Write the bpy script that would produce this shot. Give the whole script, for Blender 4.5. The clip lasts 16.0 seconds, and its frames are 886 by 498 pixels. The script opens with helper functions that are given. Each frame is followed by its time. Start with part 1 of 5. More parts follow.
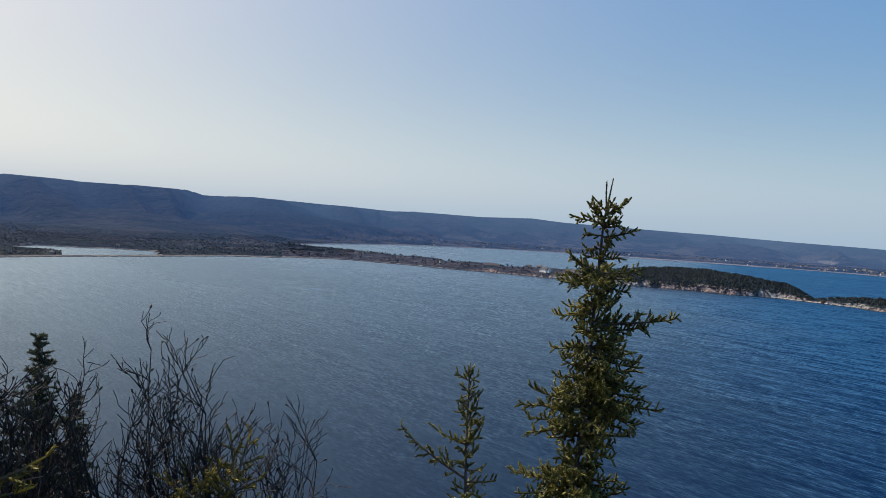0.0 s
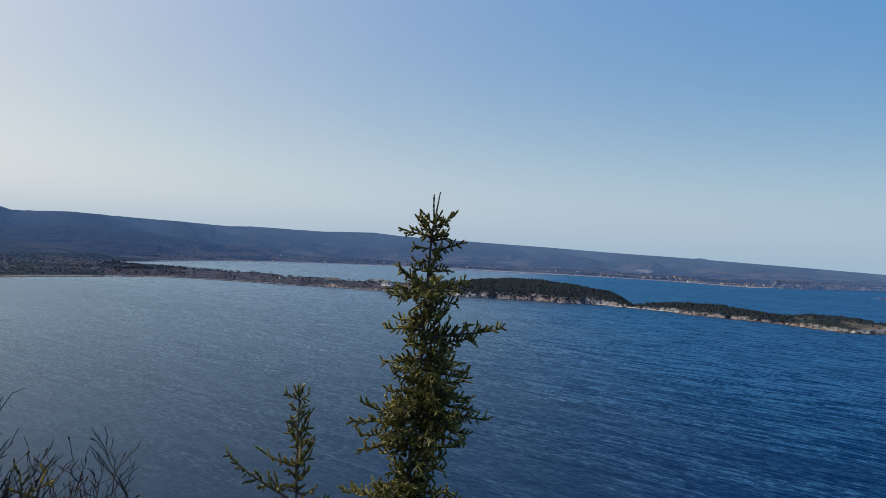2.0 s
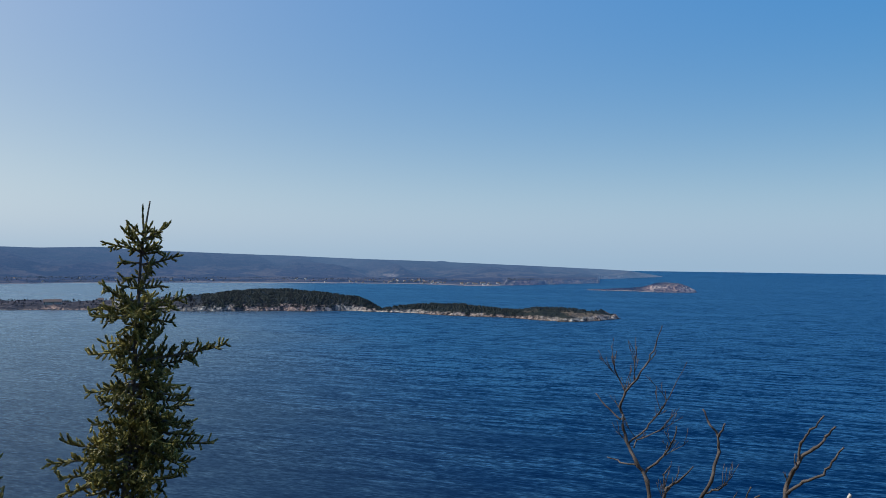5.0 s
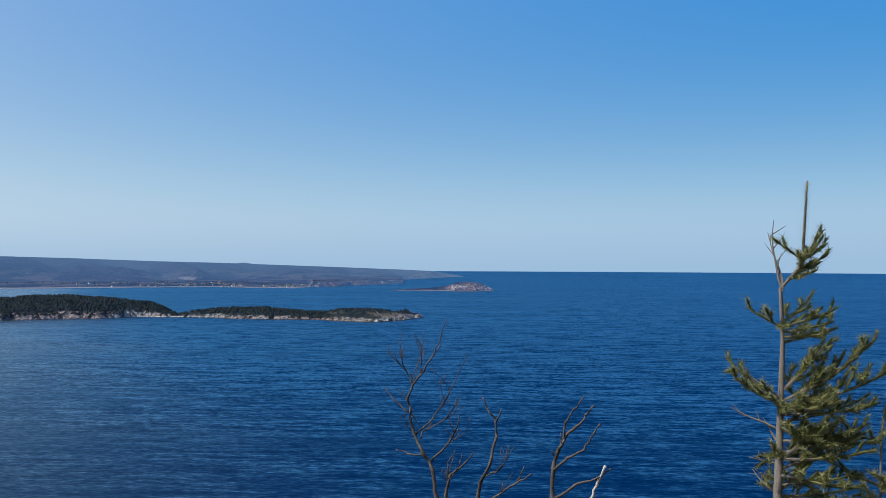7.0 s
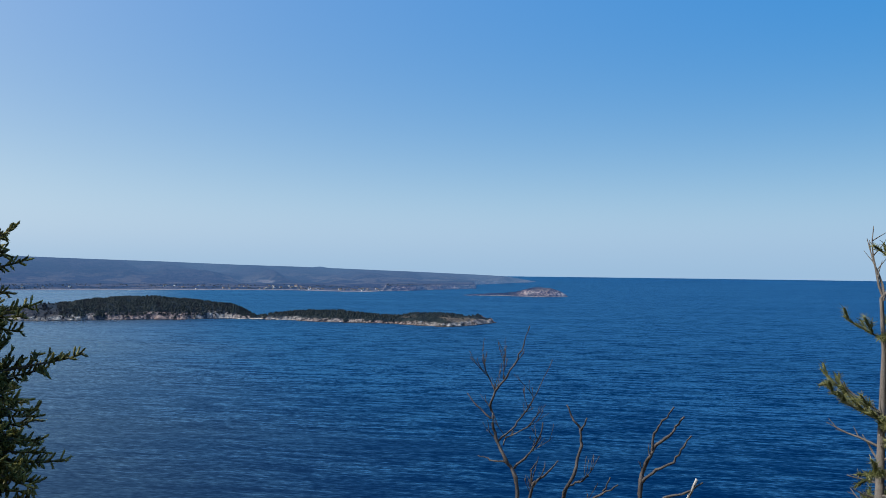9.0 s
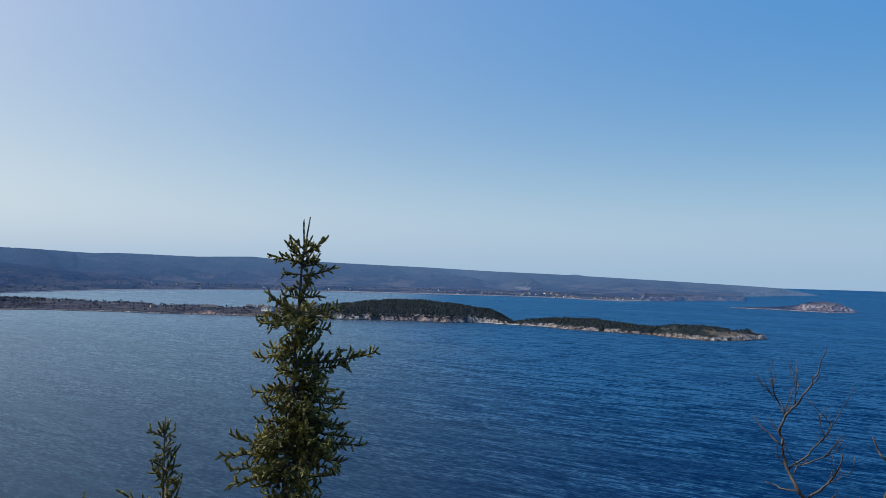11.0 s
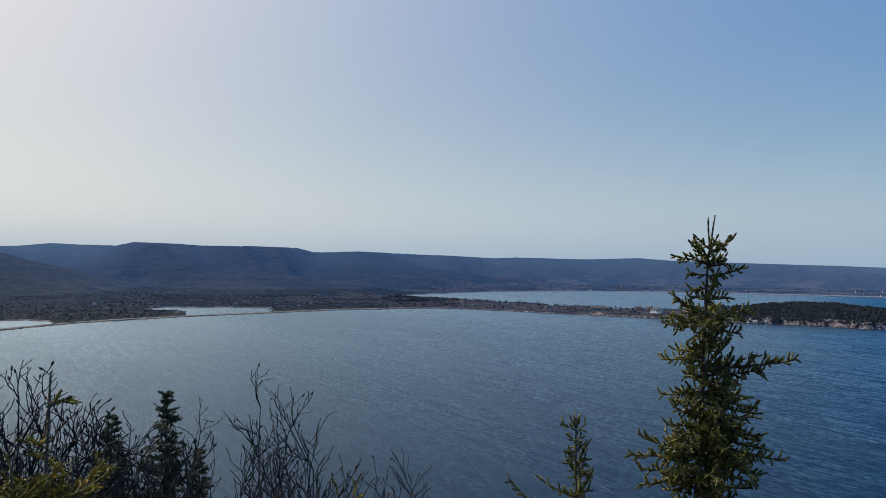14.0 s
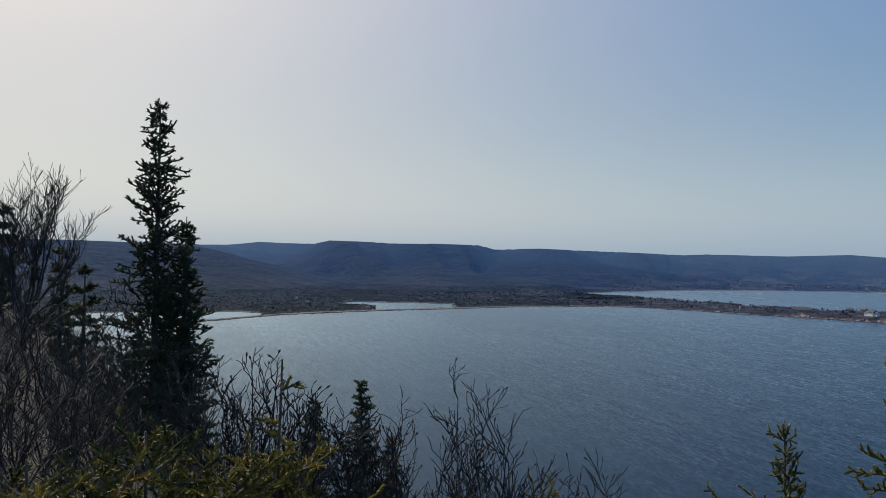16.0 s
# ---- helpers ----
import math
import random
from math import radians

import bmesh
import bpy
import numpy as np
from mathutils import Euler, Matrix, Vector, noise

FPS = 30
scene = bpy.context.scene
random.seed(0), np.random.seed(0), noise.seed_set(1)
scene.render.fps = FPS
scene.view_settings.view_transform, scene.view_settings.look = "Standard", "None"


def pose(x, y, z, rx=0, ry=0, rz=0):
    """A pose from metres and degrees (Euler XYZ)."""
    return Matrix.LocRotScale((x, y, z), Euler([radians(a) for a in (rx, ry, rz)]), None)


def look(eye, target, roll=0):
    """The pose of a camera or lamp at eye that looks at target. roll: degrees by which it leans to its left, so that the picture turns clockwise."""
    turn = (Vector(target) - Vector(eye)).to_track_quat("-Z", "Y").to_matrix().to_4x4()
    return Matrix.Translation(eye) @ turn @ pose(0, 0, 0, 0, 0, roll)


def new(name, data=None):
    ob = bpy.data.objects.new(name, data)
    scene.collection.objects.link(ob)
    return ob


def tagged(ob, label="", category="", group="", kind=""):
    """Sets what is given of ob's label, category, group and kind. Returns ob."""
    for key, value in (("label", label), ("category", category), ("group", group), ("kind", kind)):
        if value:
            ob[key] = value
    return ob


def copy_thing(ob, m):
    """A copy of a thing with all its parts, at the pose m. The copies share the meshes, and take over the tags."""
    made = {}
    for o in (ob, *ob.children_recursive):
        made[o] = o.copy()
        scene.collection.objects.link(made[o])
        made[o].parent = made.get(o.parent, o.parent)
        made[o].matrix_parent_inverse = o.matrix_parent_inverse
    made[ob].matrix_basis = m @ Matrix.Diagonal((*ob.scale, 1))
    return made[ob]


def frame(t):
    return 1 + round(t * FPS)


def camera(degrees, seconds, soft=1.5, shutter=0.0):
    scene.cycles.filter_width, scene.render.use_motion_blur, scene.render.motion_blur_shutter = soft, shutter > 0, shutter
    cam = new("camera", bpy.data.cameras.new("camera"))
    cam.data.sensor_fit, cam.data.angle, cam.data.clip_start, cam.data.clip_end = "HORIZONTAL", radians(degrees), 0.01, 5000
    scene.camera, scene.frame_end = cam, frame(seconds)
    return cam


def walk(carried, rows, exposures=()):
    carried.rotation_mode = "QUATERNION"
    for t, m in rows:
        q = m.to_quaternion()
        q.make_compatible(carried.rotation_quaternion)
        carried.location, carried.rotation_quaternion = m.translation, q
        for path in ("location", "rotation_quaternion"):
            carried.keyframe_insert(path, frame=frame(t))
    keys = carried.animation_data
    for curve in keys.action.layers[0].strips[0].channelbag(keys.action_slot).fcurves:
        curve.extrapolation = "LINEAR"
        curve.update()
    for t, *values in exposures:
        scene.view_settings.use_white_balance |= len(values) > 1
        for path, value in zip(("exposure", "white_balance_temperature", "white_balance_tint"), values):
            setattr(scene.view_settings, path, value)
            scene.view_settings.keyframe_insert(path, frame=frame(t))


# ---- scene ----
EYE = 75.0
cam = camera(63.06, 16.0, soft=0.6)
# seconds, x, y, z from the first eye, yaw, pitch, roll
ROWS = [
    (0, 0.000, 0.000, -0.000, -0.00, -1.97, -3.55),
    (0.5, 0.008, 0.015, -0.001, -4.43, -1.47, -3.59),
    (1, 0.021, 0.033, -0.001, -8.15, -0.66, -3.38),
    (1.5, 0.048, 0.040, -0.001, -10.39, -0.28, -3.14),
    (2, 0.081, 0.049, 0.001, -12.56, -0.13, -2.96),
    (2.5, 0.106, 0.053, 0.005, -14.91, 0.14, -2.69),
    (3, 0.131, 0.054, 0.009, -16.25, 0.30, -2.36),
    (3.5, 0.163, 0.053, 0.011, -17.72, 0.53, -1.99),
    (4, 0.186, 0.040, 0.014, -21.14, 0.58, -1.53),
    (4.5, 0.209, 0.045, 0.012, -26.77, 0.89, -0.98),
    (5, 0.238, 0.063, 0.010, -32.32, 1.11, -0.66),
    (5.2, 0.238, 0.062, 0.009, -34.07, 1.21, -0.67),
    (7.3, 0.273, 0.026, -0.001, -49.62, 1.35, -0.12),
    (7.5, 0.273, 0.024, -0.001, -50.47, 1.38, -0.08),
    (8, 0.271, 0.025, -0.000, -50.17, 1.36, -0.08),
    (8.5, 0.272, 0.040, -0.002, -47.55, 1.63, -0.31),
    (9, 0.250, 0.053, 0.001, -41.91, 1.67, -0.61),
    (9.5, 0.202, 0.048, 0.005, -36.88, 1.69, -0.66),
    (9.7, 0.174, 0.039, 0.008, -34.71, 1.66, -1.08),
    (11.8, 0.128, 0.004, 0.022, -14.12, 2.26, -1.40),
    (12, 0.123, 0.006, 0.020, -12.04, 2.28, -1.51),
    (12.5, 0.099, 0.017, 0.019, -6.45, 2.14, -1.41),
    (13, 0.079, 0.021, 0.020, -1.14, 1.92, -1.13),
    (13.5, 0.054, 0.017, 0.022, 3.62, 1.90, -0.85),
    (14, 0.045, 0.000, 0.016, 8.18, 1.45, -0.69),
    (14.5, 0.036, -0.011, 0.016, 12.20, 1.04, -0.47),
    (15, 0.023, -0.022, 0.018, 15.81, 1.01, -0.63),
    (15.5, -0.001, -0.028, 0.018, 18.89, 0.99, -0.83),
    (16, -0.010, -0.055, 0.021, 22.43, 1.04, -0.80),
]
walk(cam, [(t, pose(x, y, EYE + z, 90 + pitch, roll, yaw)) for t, x, y, z, yaw, pitch, roll in ROWS],
     exposures=[(0.0, 0.05, 6650, 11), (1.5, 0.03, 6620, 11), (3.0, 0.02, 6420, 10), (5.2, 0.02, 6250, 9), (7.3, 0.14, 5950, 8), (8.5, 0.14, 5950, 8), (9.7, 0.13, 6000, 8),
                (12.0, 0.02, 6250, 10), (13.0, 0.02, 6300, 10), (13.6, -0.12, 6340, 10), (14.5, -0.18, 6360, 10), (16.0, -0.31, 6360, 9)])


# ---- sky and sun ----
SUN_AZ, SUN_EL = -57.0, 45.0
world = bpy.data.worlds.new("sky")
scene.world = world
world.use_nodes = True
wn = world.node_tree.nodes
sky = wn.new("ShaderNodeTexSky")
sky.sky_type = "NISHITA"
sky.sun_disc = False
sky.sun_elevation, sky.sun_rotation = radians(SUN_EL), radians(SUN_AZ)
sky.altitude, sky.air_density, sky.dust_density, sky.ozone_density = 100, 1.0, 10.0, 6.0
SKY = 0.12
# a hazy spring sky: evened out in brightness, with a constant share of blue-white haze
wl = world.node_tree.links
SHARE = ((0.1568, -0.0249, -0.0773), (0.0441, 0.0949, -0.0972), (0.0566, -0.0219, -0.0111))
HAZE, DEEP = (0.3018, 0.4397, 0.5839), (0.06, 0.17, 0.42)
grey, evened, rgb = wn.new("ShaderNodeRGBToBW"), wn.new("ShaderNodeMath"), wn.new("ShaderNodeCombineXYZ")
tenth, soft_sky = wn.new("ShaderNodeMath"), wn.new("ShaderNodeVectorMath")
tenth.operation, tenth.inputs[1].default_value = "MULTIPLY", 0.1
evened.operation, evened.inputs[1].default_value = "POWER", -0.55
soft_sky.operation = "SCALE"
wl.new(sky.outputs[0], grey.inputs[0])
wl.new(grey.outputs[0], tenth.inputs[0])
wl.new(tenth.outputs[0], evened.inputs[0])
wl.new(sky.outputs[0], soft_sky.inputs[0])
wl.new(evened.outputs[0], soft_sky.inputs["Scale"])
for i, share in enumerate(SHARE):
    dot = wn.new("ShaderNodeVectorMath")
    dot.operation, dot.inputs[1].default_value = "DOT_PRODUCT", tuple(v / SKY for v in share)
    wl.new(soft_sky.outputs[0], dot.inputs[0])
    wl.new(dot.outputs["Value"], rgb.inputs[i])
hazed, least = wn.new("ShaderNodeVectorMath"), wn.new("ShaderNodeVectorMath")
hazed.operation, hazed.inputs[1].default_value = "ADD", tuple(v / SKY for v in HAZE)
least.operation, least.inputs[1].default_value = "MAXIMUM", tuple(v / SKY for v in DEEP)
wl.new(rgb.outputs[0], hazed.inputs[0])
wl.new(hazed.outputs[0], least.inputs[0])
wl.new(least.outputs[0], wn["Background"].inputs["Color"])
wn["Background"].inputs["Strength"].default_value = SKY
sun = new("sun", bpy.data.lights.new("sun", "SUN"))
sun.data.energy, sun.data.angle, sun.data.color = 3.8, radians(0.53), (1.0, 0.94, 0.86)
to_sun = Vector((math.sin(radians(SUN_AZ)) * math.cos(radians(SUN_EL)), math.cos(radians(SUN_AZ)) * math.cos(radians(SUN_EL)), math.sin(radians(SUN_EL))))
sun.matrix_world = look(to_sun * 200 + Vector((0, 0, EYE)), (0, 0, EYE))


# ---- materials ----
def material(name, rough=0.8, metal=0.0):
    m = bpy.data.materials.new(name)
    m.use_nodes = True
    n, l = m.node_tree.nodes, m.node_tree.links
    b = n["Principled BSDF"]
    b.inputs["Roughness"].default_value, b.inputs["Metallic"].default_value = rough, metal
    return m, n, l, b


def node(n, l, kind, ins=(), **props):
    x = n.new(kind)
    for k, v in props.items():
        setattr(x, k, v)
    for k, v in ins:
        if isinstance(v, bpy.types.NodeSocket):
            l.new(v, x.inputs[k])
        else:
            x.inputs[k].default_value = v
    return x


def ramp(n, l, fac, stops):
    r = n.new("ShaderNodeValToRGB")
    e = r.color_ramp.elements
    while len(e) < len(stops):
        e.new(0.5)
    for el, (p, c) in zip(e, stops):
        el.position, el.color = p, (*c, 1)
    l.new(fac, r.inputs[0])
    return r.outputs[0]


def mixed(n, l, fac, a, b):
    x = n.new("ShaderNodeMix")
    x.data_type = "RGBA"
    for k, v in ((0, fac), (6, a), (7, b)):
        if isinstance(v, bpy.types.NodeSocket):
            l.new(v, x.inputs[k])
        else:
            x.inputs[k].default_value = v if k == 0 else (*v, 1)
    return x.outputs[2]


def noise_of(n, l, vec, scale, detail=4.0, rough=0.55):
    return node(n, l, "ShaderNodeTexNoise", [("Vector", vec), ("Scale", scale), ("Detail", detail), ("Roughness", rough)]).outputs["Fac"]


def bumped(n, l, b, height, strength, distance, under=None):
    x = node(n, l, "ShaderNodeBump", [("Height", height), ("Strength", strength), ("Distance", distance)])
    if under:
        l.new(under.outputs[0], x.inputs["Normal"])
    l.new(x.outputs[0], b.inputs["Normal"])
    return x


def plain_stuff(name, stops, scale, rough=0.8, bump=0.3, dist=0.01, island=0.0):
    """A colour ramp over noise at two scales, with fine relief."""
    m, n, l, b = material(name, rough)
    pos = node(n, l, "ShaderNodeTexCoord").outputs["Object"]
    a, c = noise_of(n, l, pos, scale), noise_of(n, l, pos, scale * 9, 3.0)
    fac = node(n, l, "ShaderNodeMath", [(0, a), (1, c)], operation="ADD").outputs[0]
    fac = node(n, l, "ShaderNodeMath", [(0, fac), (1, 0.5)], operation="MULTIPLY").outputs[0]
    if island:
        rnd = node(n, l, "ShaderNodeNewGeometry").outputs["Random Per Island"]
        obj = node(n, l, "ShaderNodeObjectInfo").outputs["Random"]
        rnd = node(n, l, "ShaderNodeMath", [(0, obj), (1, 0.3), (2, rnd)], operation="MULTIPLY_ADD").outputs[0]
        rnd = node(n, l, "ShaderNodeMath", [(0, rnd), (1, -0.65)], operation="ADD").outputs[0]
        fac = node(n, l, "ShaderNodeMath", [(0, rnd), (1, island), (2, fac)], operation="MULTIPLY_ADD").outputs[0]
    l.new(ramp(n, l, fac, stops), b.inputs["Base Color"])
    if bump:
        bumped(n, l, b, c, bump, dist)
    return m


def leafy(name, stops, scale, island, glow=0.25, sheen=0.35):
    """Needles and leaves: some of the light passes through."""
    m = plain_stuff(name, stops, scale, 0.5, 0, 0.01, island)
    n, l = m.node_tree.nodes, m.node_tree.links
    b = n["Principled BSDF"]
    b.inputs["Specular IOR Level"].default_value = sheen
    t = n.new("ShaderNodeBsdfTranslucent")
    l.new(b.inputs["Base Color"].links[0].from_socket, t.inputs["Color"])
    mix = n.new("ShaderNodeMixShader")
    mix.inputs[0].default_value = glow
    l.new(b.outputs[0], mix.inputs[1])
    l.new(t.outputs[0], mix.inputs[2])
    l.new(mix.outputs[0], n["Material Output"].inputs["Surface"])
    return m


spruce_needles = leafy("spruce needles", [(0.22, (0.044, 0.050, 0.016)), (0.5, (0.195, 0.185, 0.050)), (0.75, (0.460, 0.395, 0.105))], 5, 0.36, 0.36)
dark_needles = leafy("dark spruce needles", [(0.3, (0.032, 0.044, 0.025)), (0.7, (0.125, 0.135, 0.070))], 4, 0.4, 0.38)
fir_needles = leafy("fir needles", [(0.22, (0.040, 0.052, 0.020)), (0.5, (0.165, 0.170, 0.055)), (0.75, (0.420, 0.395, 0.160))], 7, 0.3, 0.38)
young_needles = leafy("young fir needles", [(0.25, (0.060, 0.056, 0.017)), (0.5, (0.165, 0.142, 0.030)), (0.75, (0.440, 0.290, 0.040))], 7, 0.5, 0.16, 0.12)
gold_needles = leafy("browned fir needles", [(0.25, (0.100, 0.066, 0.014)), (0.5, (0.300, 0.190, 0.030)), (0.75, (0.520, 0.330, 0.055))], 7, 0.5, 0.2, 0.12)
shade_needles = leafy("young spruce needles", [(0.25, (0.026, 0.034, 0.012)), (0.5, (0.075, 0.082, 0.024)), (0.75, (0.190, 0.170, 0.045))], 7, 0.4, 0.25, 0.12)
spruce_bark = plain_stuff("spruce bark", [(0.3, (0.045, 0.036, 0.030)), (0.7, (0.170, 0.145, 0.120))], 30, 0.9, 0.8, 0.004)
fir_bark = plain_stuff("fir bark", [(0.3, (0.085, 0.072, 0.060)), (0.7, (0.240, 0.210, 0.178))], 28, 0.85, 0.7, 0.003)
twig_bark = plain_stuff("alder bark", [(0.25, (0.008, 0.006, 0.006)), (0.55, (0.022, 0.017, 0.015)), (0.8, (0.085, 0.066, 0.053))], 40, 0.8, 0.5, 0.002, 0.3)
brush_bark = plain_stuff("brush bark", [(0.25, (0.018, 0.013, 0.010)), (0.55, (0.058, 0.042, 0.031)), (0.8, (0.160, 0.114, 0.082))], 40, 0.8, 0.4, 0.002, 0.3)
red_bark = plain_stuff("bare rowan bark", [(0.3, (0.022, 0.018, 0.017)), (0.7, (0.130, 0.108, 0.096))], 35, 0.7, 0.5, 0.002)
birch_bark = plain_stuff("birch bark", [(0.3, (0.016, 0.013, 0.012)), (0.7, (0.070, 0.057, 0.050))], 20, 0.8, 0.4, 0.003)
bleached_wood = plain_stuff("bleached dead wood", [(0.3, (0.34, 0.31, 0.27)), (0.7, (0.62, 0.58, 0.52))], 30, 0.8, 0.5, 0.002)
bud_brown = plain_stuff("dry catkins", [(0.3, (0.030, 0.022, 0.018)), (0.7, (0.085, 0.060, 0.040))], 60, 0.8, 0.3, 0.002)
hill_ground = plain_stuff("slope litter", [(0.3, (0.020, 0.016, 0.012)), (0.5, (0.048, 0.038, 0.026)), (0.7, (0.095, 0.074, 0.048))], 1.3, 0.95, 0.8, 0.05)
# far trees: the blue of haze is painted into needle and twig colours
far_conifer = leafy("far conifers", [(0.3, (0.012, 0.018, 0.020)), (0.6, (0.026, 0.034, 0.033)), (0.8, (0.056, 0.062, 0.055))], 0.02, 0.18, 0.1, 0.04)
far_bare = leafy("far bare woods", [(0.3, (0.018, 0.021, 0.029)), (0.6, (0.031, 0.035, 0.044)), (0.8, (0.052, 0.054, 0.061))], 0.02, 0.22, 0.1, 0.04)
white_wall = plain_stuff("white clapboard", [(0.3, (0.70, 0.69, 0.66)), (0.7, (0.82, 0.81, 0.79))], 2, 0.6, 0.1)
grey_wall = plain_stuff("weathered shingle wall", [(0.3, (0.28, 0.27, 0.25)), (0.7, (0.46, 0.44, 0.41))], 2, 0.8, 0.2)
dark_roof = plain_stuff("dark shingle roof", [(0.3, (0.05, 0.05, 0.055)), (0.7, (0.11, 0.11, 0.115))], 2, 0.85, 0.3)
red_roof = plain_stuff("red brown roof", [(0.3, (0.10, 0.075, 0.070)), (0.7, (0.16, 0.12, 0.11))], 2, 0.85, 0.3)
brick_red = plain_stuff("chimney brick", [(0.3, (0.20, 0.09, 0.06)), (0.7, (0.32, 0.15, 0.11))], 6, 0.9, 0.4)
window_dark, _n, _l, _b = material("dark window", 0.15)
_b.inputs["Base Color"].default_value = (0.03, 0.035, 0.04, 1)


def sea_material():
    m, n, l, b = material("sea water", 0.28)
    n.remove(b)
    body, gloss, skin, fres = n.new("ShaderNodeBsdfDiffuse"), n.new("ShaderNodeBsdfGlossy"), n.new("ShaderNodeMixShader"), n.new("ShaderNodeFresnel")
    fres.inputs["IOR"].default_value = 1.333
    # crests hide the far sides of the waves, so that less of the sky is mirrored
    l.new(body.outputs[0], skin.inputs[1])
    l.new(gloss.outputs[0], skin.inputs[2])
    l.new(skin.outputs[0], n["Material Output"].inputs["Surface"])
    pos = node(n, l, "ShaderNodeTexCoord").outputs["Object"]
    # long crests lie across the wind
    turn = node(n, l, "ShaderNodeMapping", [("Vector", pos), ("Rotation", (0, 0, radians(50)))]).outputs[0]
    turn = node(n, l, "ShaderNodeMapping", [("Vector", turn), ("Scale", (0.33, 1.0, 1.0))]).outputs[0]
    patches = noise_of(n, l, turn, 0.0035, 4.0, 0.6)
    # the bay is sheltered and smoother, the open sea beyond the headland rougher and bluer
    lee = node(n, l, "ShaderNodeVectorMath", [(0, pos), (1, (1.0, -0.35, 0.0))], operation="DOT_PRODUCT").outputs["Value"]
    lee = node(n, l, "ShaderNodeMath", [(0, patches), (1, 160.0), (2, lee)], operation="MULTIPLY_ADD").outputs[0]
    lee = node(n, l, "ShaderNodeMapRange", [("Value", lee), ("From Min", -40.0), ("From Max", 230.0)], interpolation_type="SMOOTHSTEP").outputs[0]
    # crests hide the far sides of the waves, so that less of the sky is mirrored
    share = node(n, l, "ShaderNodeMapRange", [("Value", lee), ("To Min", 0.67), ("To Max", 0.49)]).outputs[0]
    l.new(node(n, l, "ShaderNodeMath", [(0, fres.outputs[0]), (1, share)], operation="MULTIPLY").outputs[0], skin.inputs[0])
    bay = ramp(n, l, patches, [(0.35, (0.007, 0.017, 0.035)), (0.65, (0.010, 0.024, 0.047))])
    deep = ramp(n, l, patches, [(0.35, (0.0, 0.008, 0.036)), (0.65, (0.0, 0.013, 0.052))])
    l.new(mixed(n, l, lee, bay, deep), body.inputs["Color"])
    # gloss tinted bluer offshore to imitate higher, bluer sky mirrored by the waves
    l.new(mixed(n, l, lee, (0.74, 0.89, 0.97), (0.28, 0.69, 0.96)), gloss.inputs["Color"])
    still = node(n, l, "ShaderNodeMapRange", [("Value", lee), ("To Min", 0.19), ("To Max", 0.29)]).outputs[0]
    l.new(node(n, l, "ShaderNodeMath", [(0, patches), (1, 0.16), (2, still)], operation="MULTIPLY_ADD").outputs[0], gloss.inputs["Roughness"])

    long = node(n, l, "ShaderNodeMapping", [("Vector", turn), ("Scale", (0.50, 1.0, 1.0))]).outputs[0]

    def slopes(vec, scale, detail, amount):
        c = node(n, l, "ShaderNodeTexNoise", [("Vector", vec), ("Scale", scale), ("Detail", detail), ("Roughness", 0.6)]).outputs["Color"]
        c = node(n, l, "ShaderNodeVectorMath", [(0, c), (1, (0.5, 0.5, 0.5))], operation="SUBTRACT").outputs[0]
        return node(n, l, "ShaderNodeVectorMath", [(0, c), (1, (amount * 0.35, amount, 0.0))], operation="MULTIPLY").outputs[0]
    open_sea = node(n, l, "ShaderNodeMapRange", [("Value", lee), ("To Min", 0.45), ("To Max", 1.0)]).outputs[0]
    swell = node(n, l, "ShaderNodeVectorMath", [(0, slopes(long, 0.24, 1.5, 0.62)), ("Scale", open_sea)], operation="SCALE").outputs[0]
    tilt = node(n, l, "ShaderNodeVectorMath", [(0, swell), (1, slopes(turn, 0.9, 2.0, 0.75))], operation="ADD").outputs[0]
    # cat's-paws and slicks drawn out by the wind
    streak = node(n, l, "ShaderNodeMapping", [("Vector", turn), ("Scale", (0.4, 1.0, 1.0))]).outputs[0]
    streak = noise_of(n, l, streak, 0.014, 5.0, 0.65)
    paws = node(n, l, "ShaderNodeMath", [(0, patches), (1, streak)], operation="ADD").outputs[0]
    paws = node(n, l, "ShaderNodeMath", [(0, paws), (1, 0.5)], operation="MULTIPLY").outputs[0]
    gust = ramp(n, l, paws, [(0.38, (0.50,) * 3), (0.50, (0.95,) * 3), (0.62, (1.25,) * 3)])
    tilt = node(n, l, "ShaderNodeVectorMath", [(0, tilt), (1, gust)], operation="MULTIPLY").outputs[0]
    chop = node(n, l, "ShaderNodeMapRange", [("Value", lee), ("To Min", 0.85), ("To Max", 1.35)]).outputs[0]
    tilt = node(n, l, "ShaderNodeVectorMath", [(0, tilt), ("Scale", chop)], operation="SCALE").outputs[0]
    back = node(n, l, "ShaderNodeMapping", [("Vector", tilt), ("Rotation", (0, 0, radians(-50)))]).outputs[0]
    up = node(n, l, "ShaderNodeVectorMath", [(0, back), (1, (0, 0, 1))], operation="ADD").outputs[0]
    up = node(n, l, "ShaderNodeVectorMath", [(0, up)], operation="NORMALIZE").outputs[0]
    for x in (body, gloss, fres):
        l.new(up, x.inputs["Normal"])
    return m


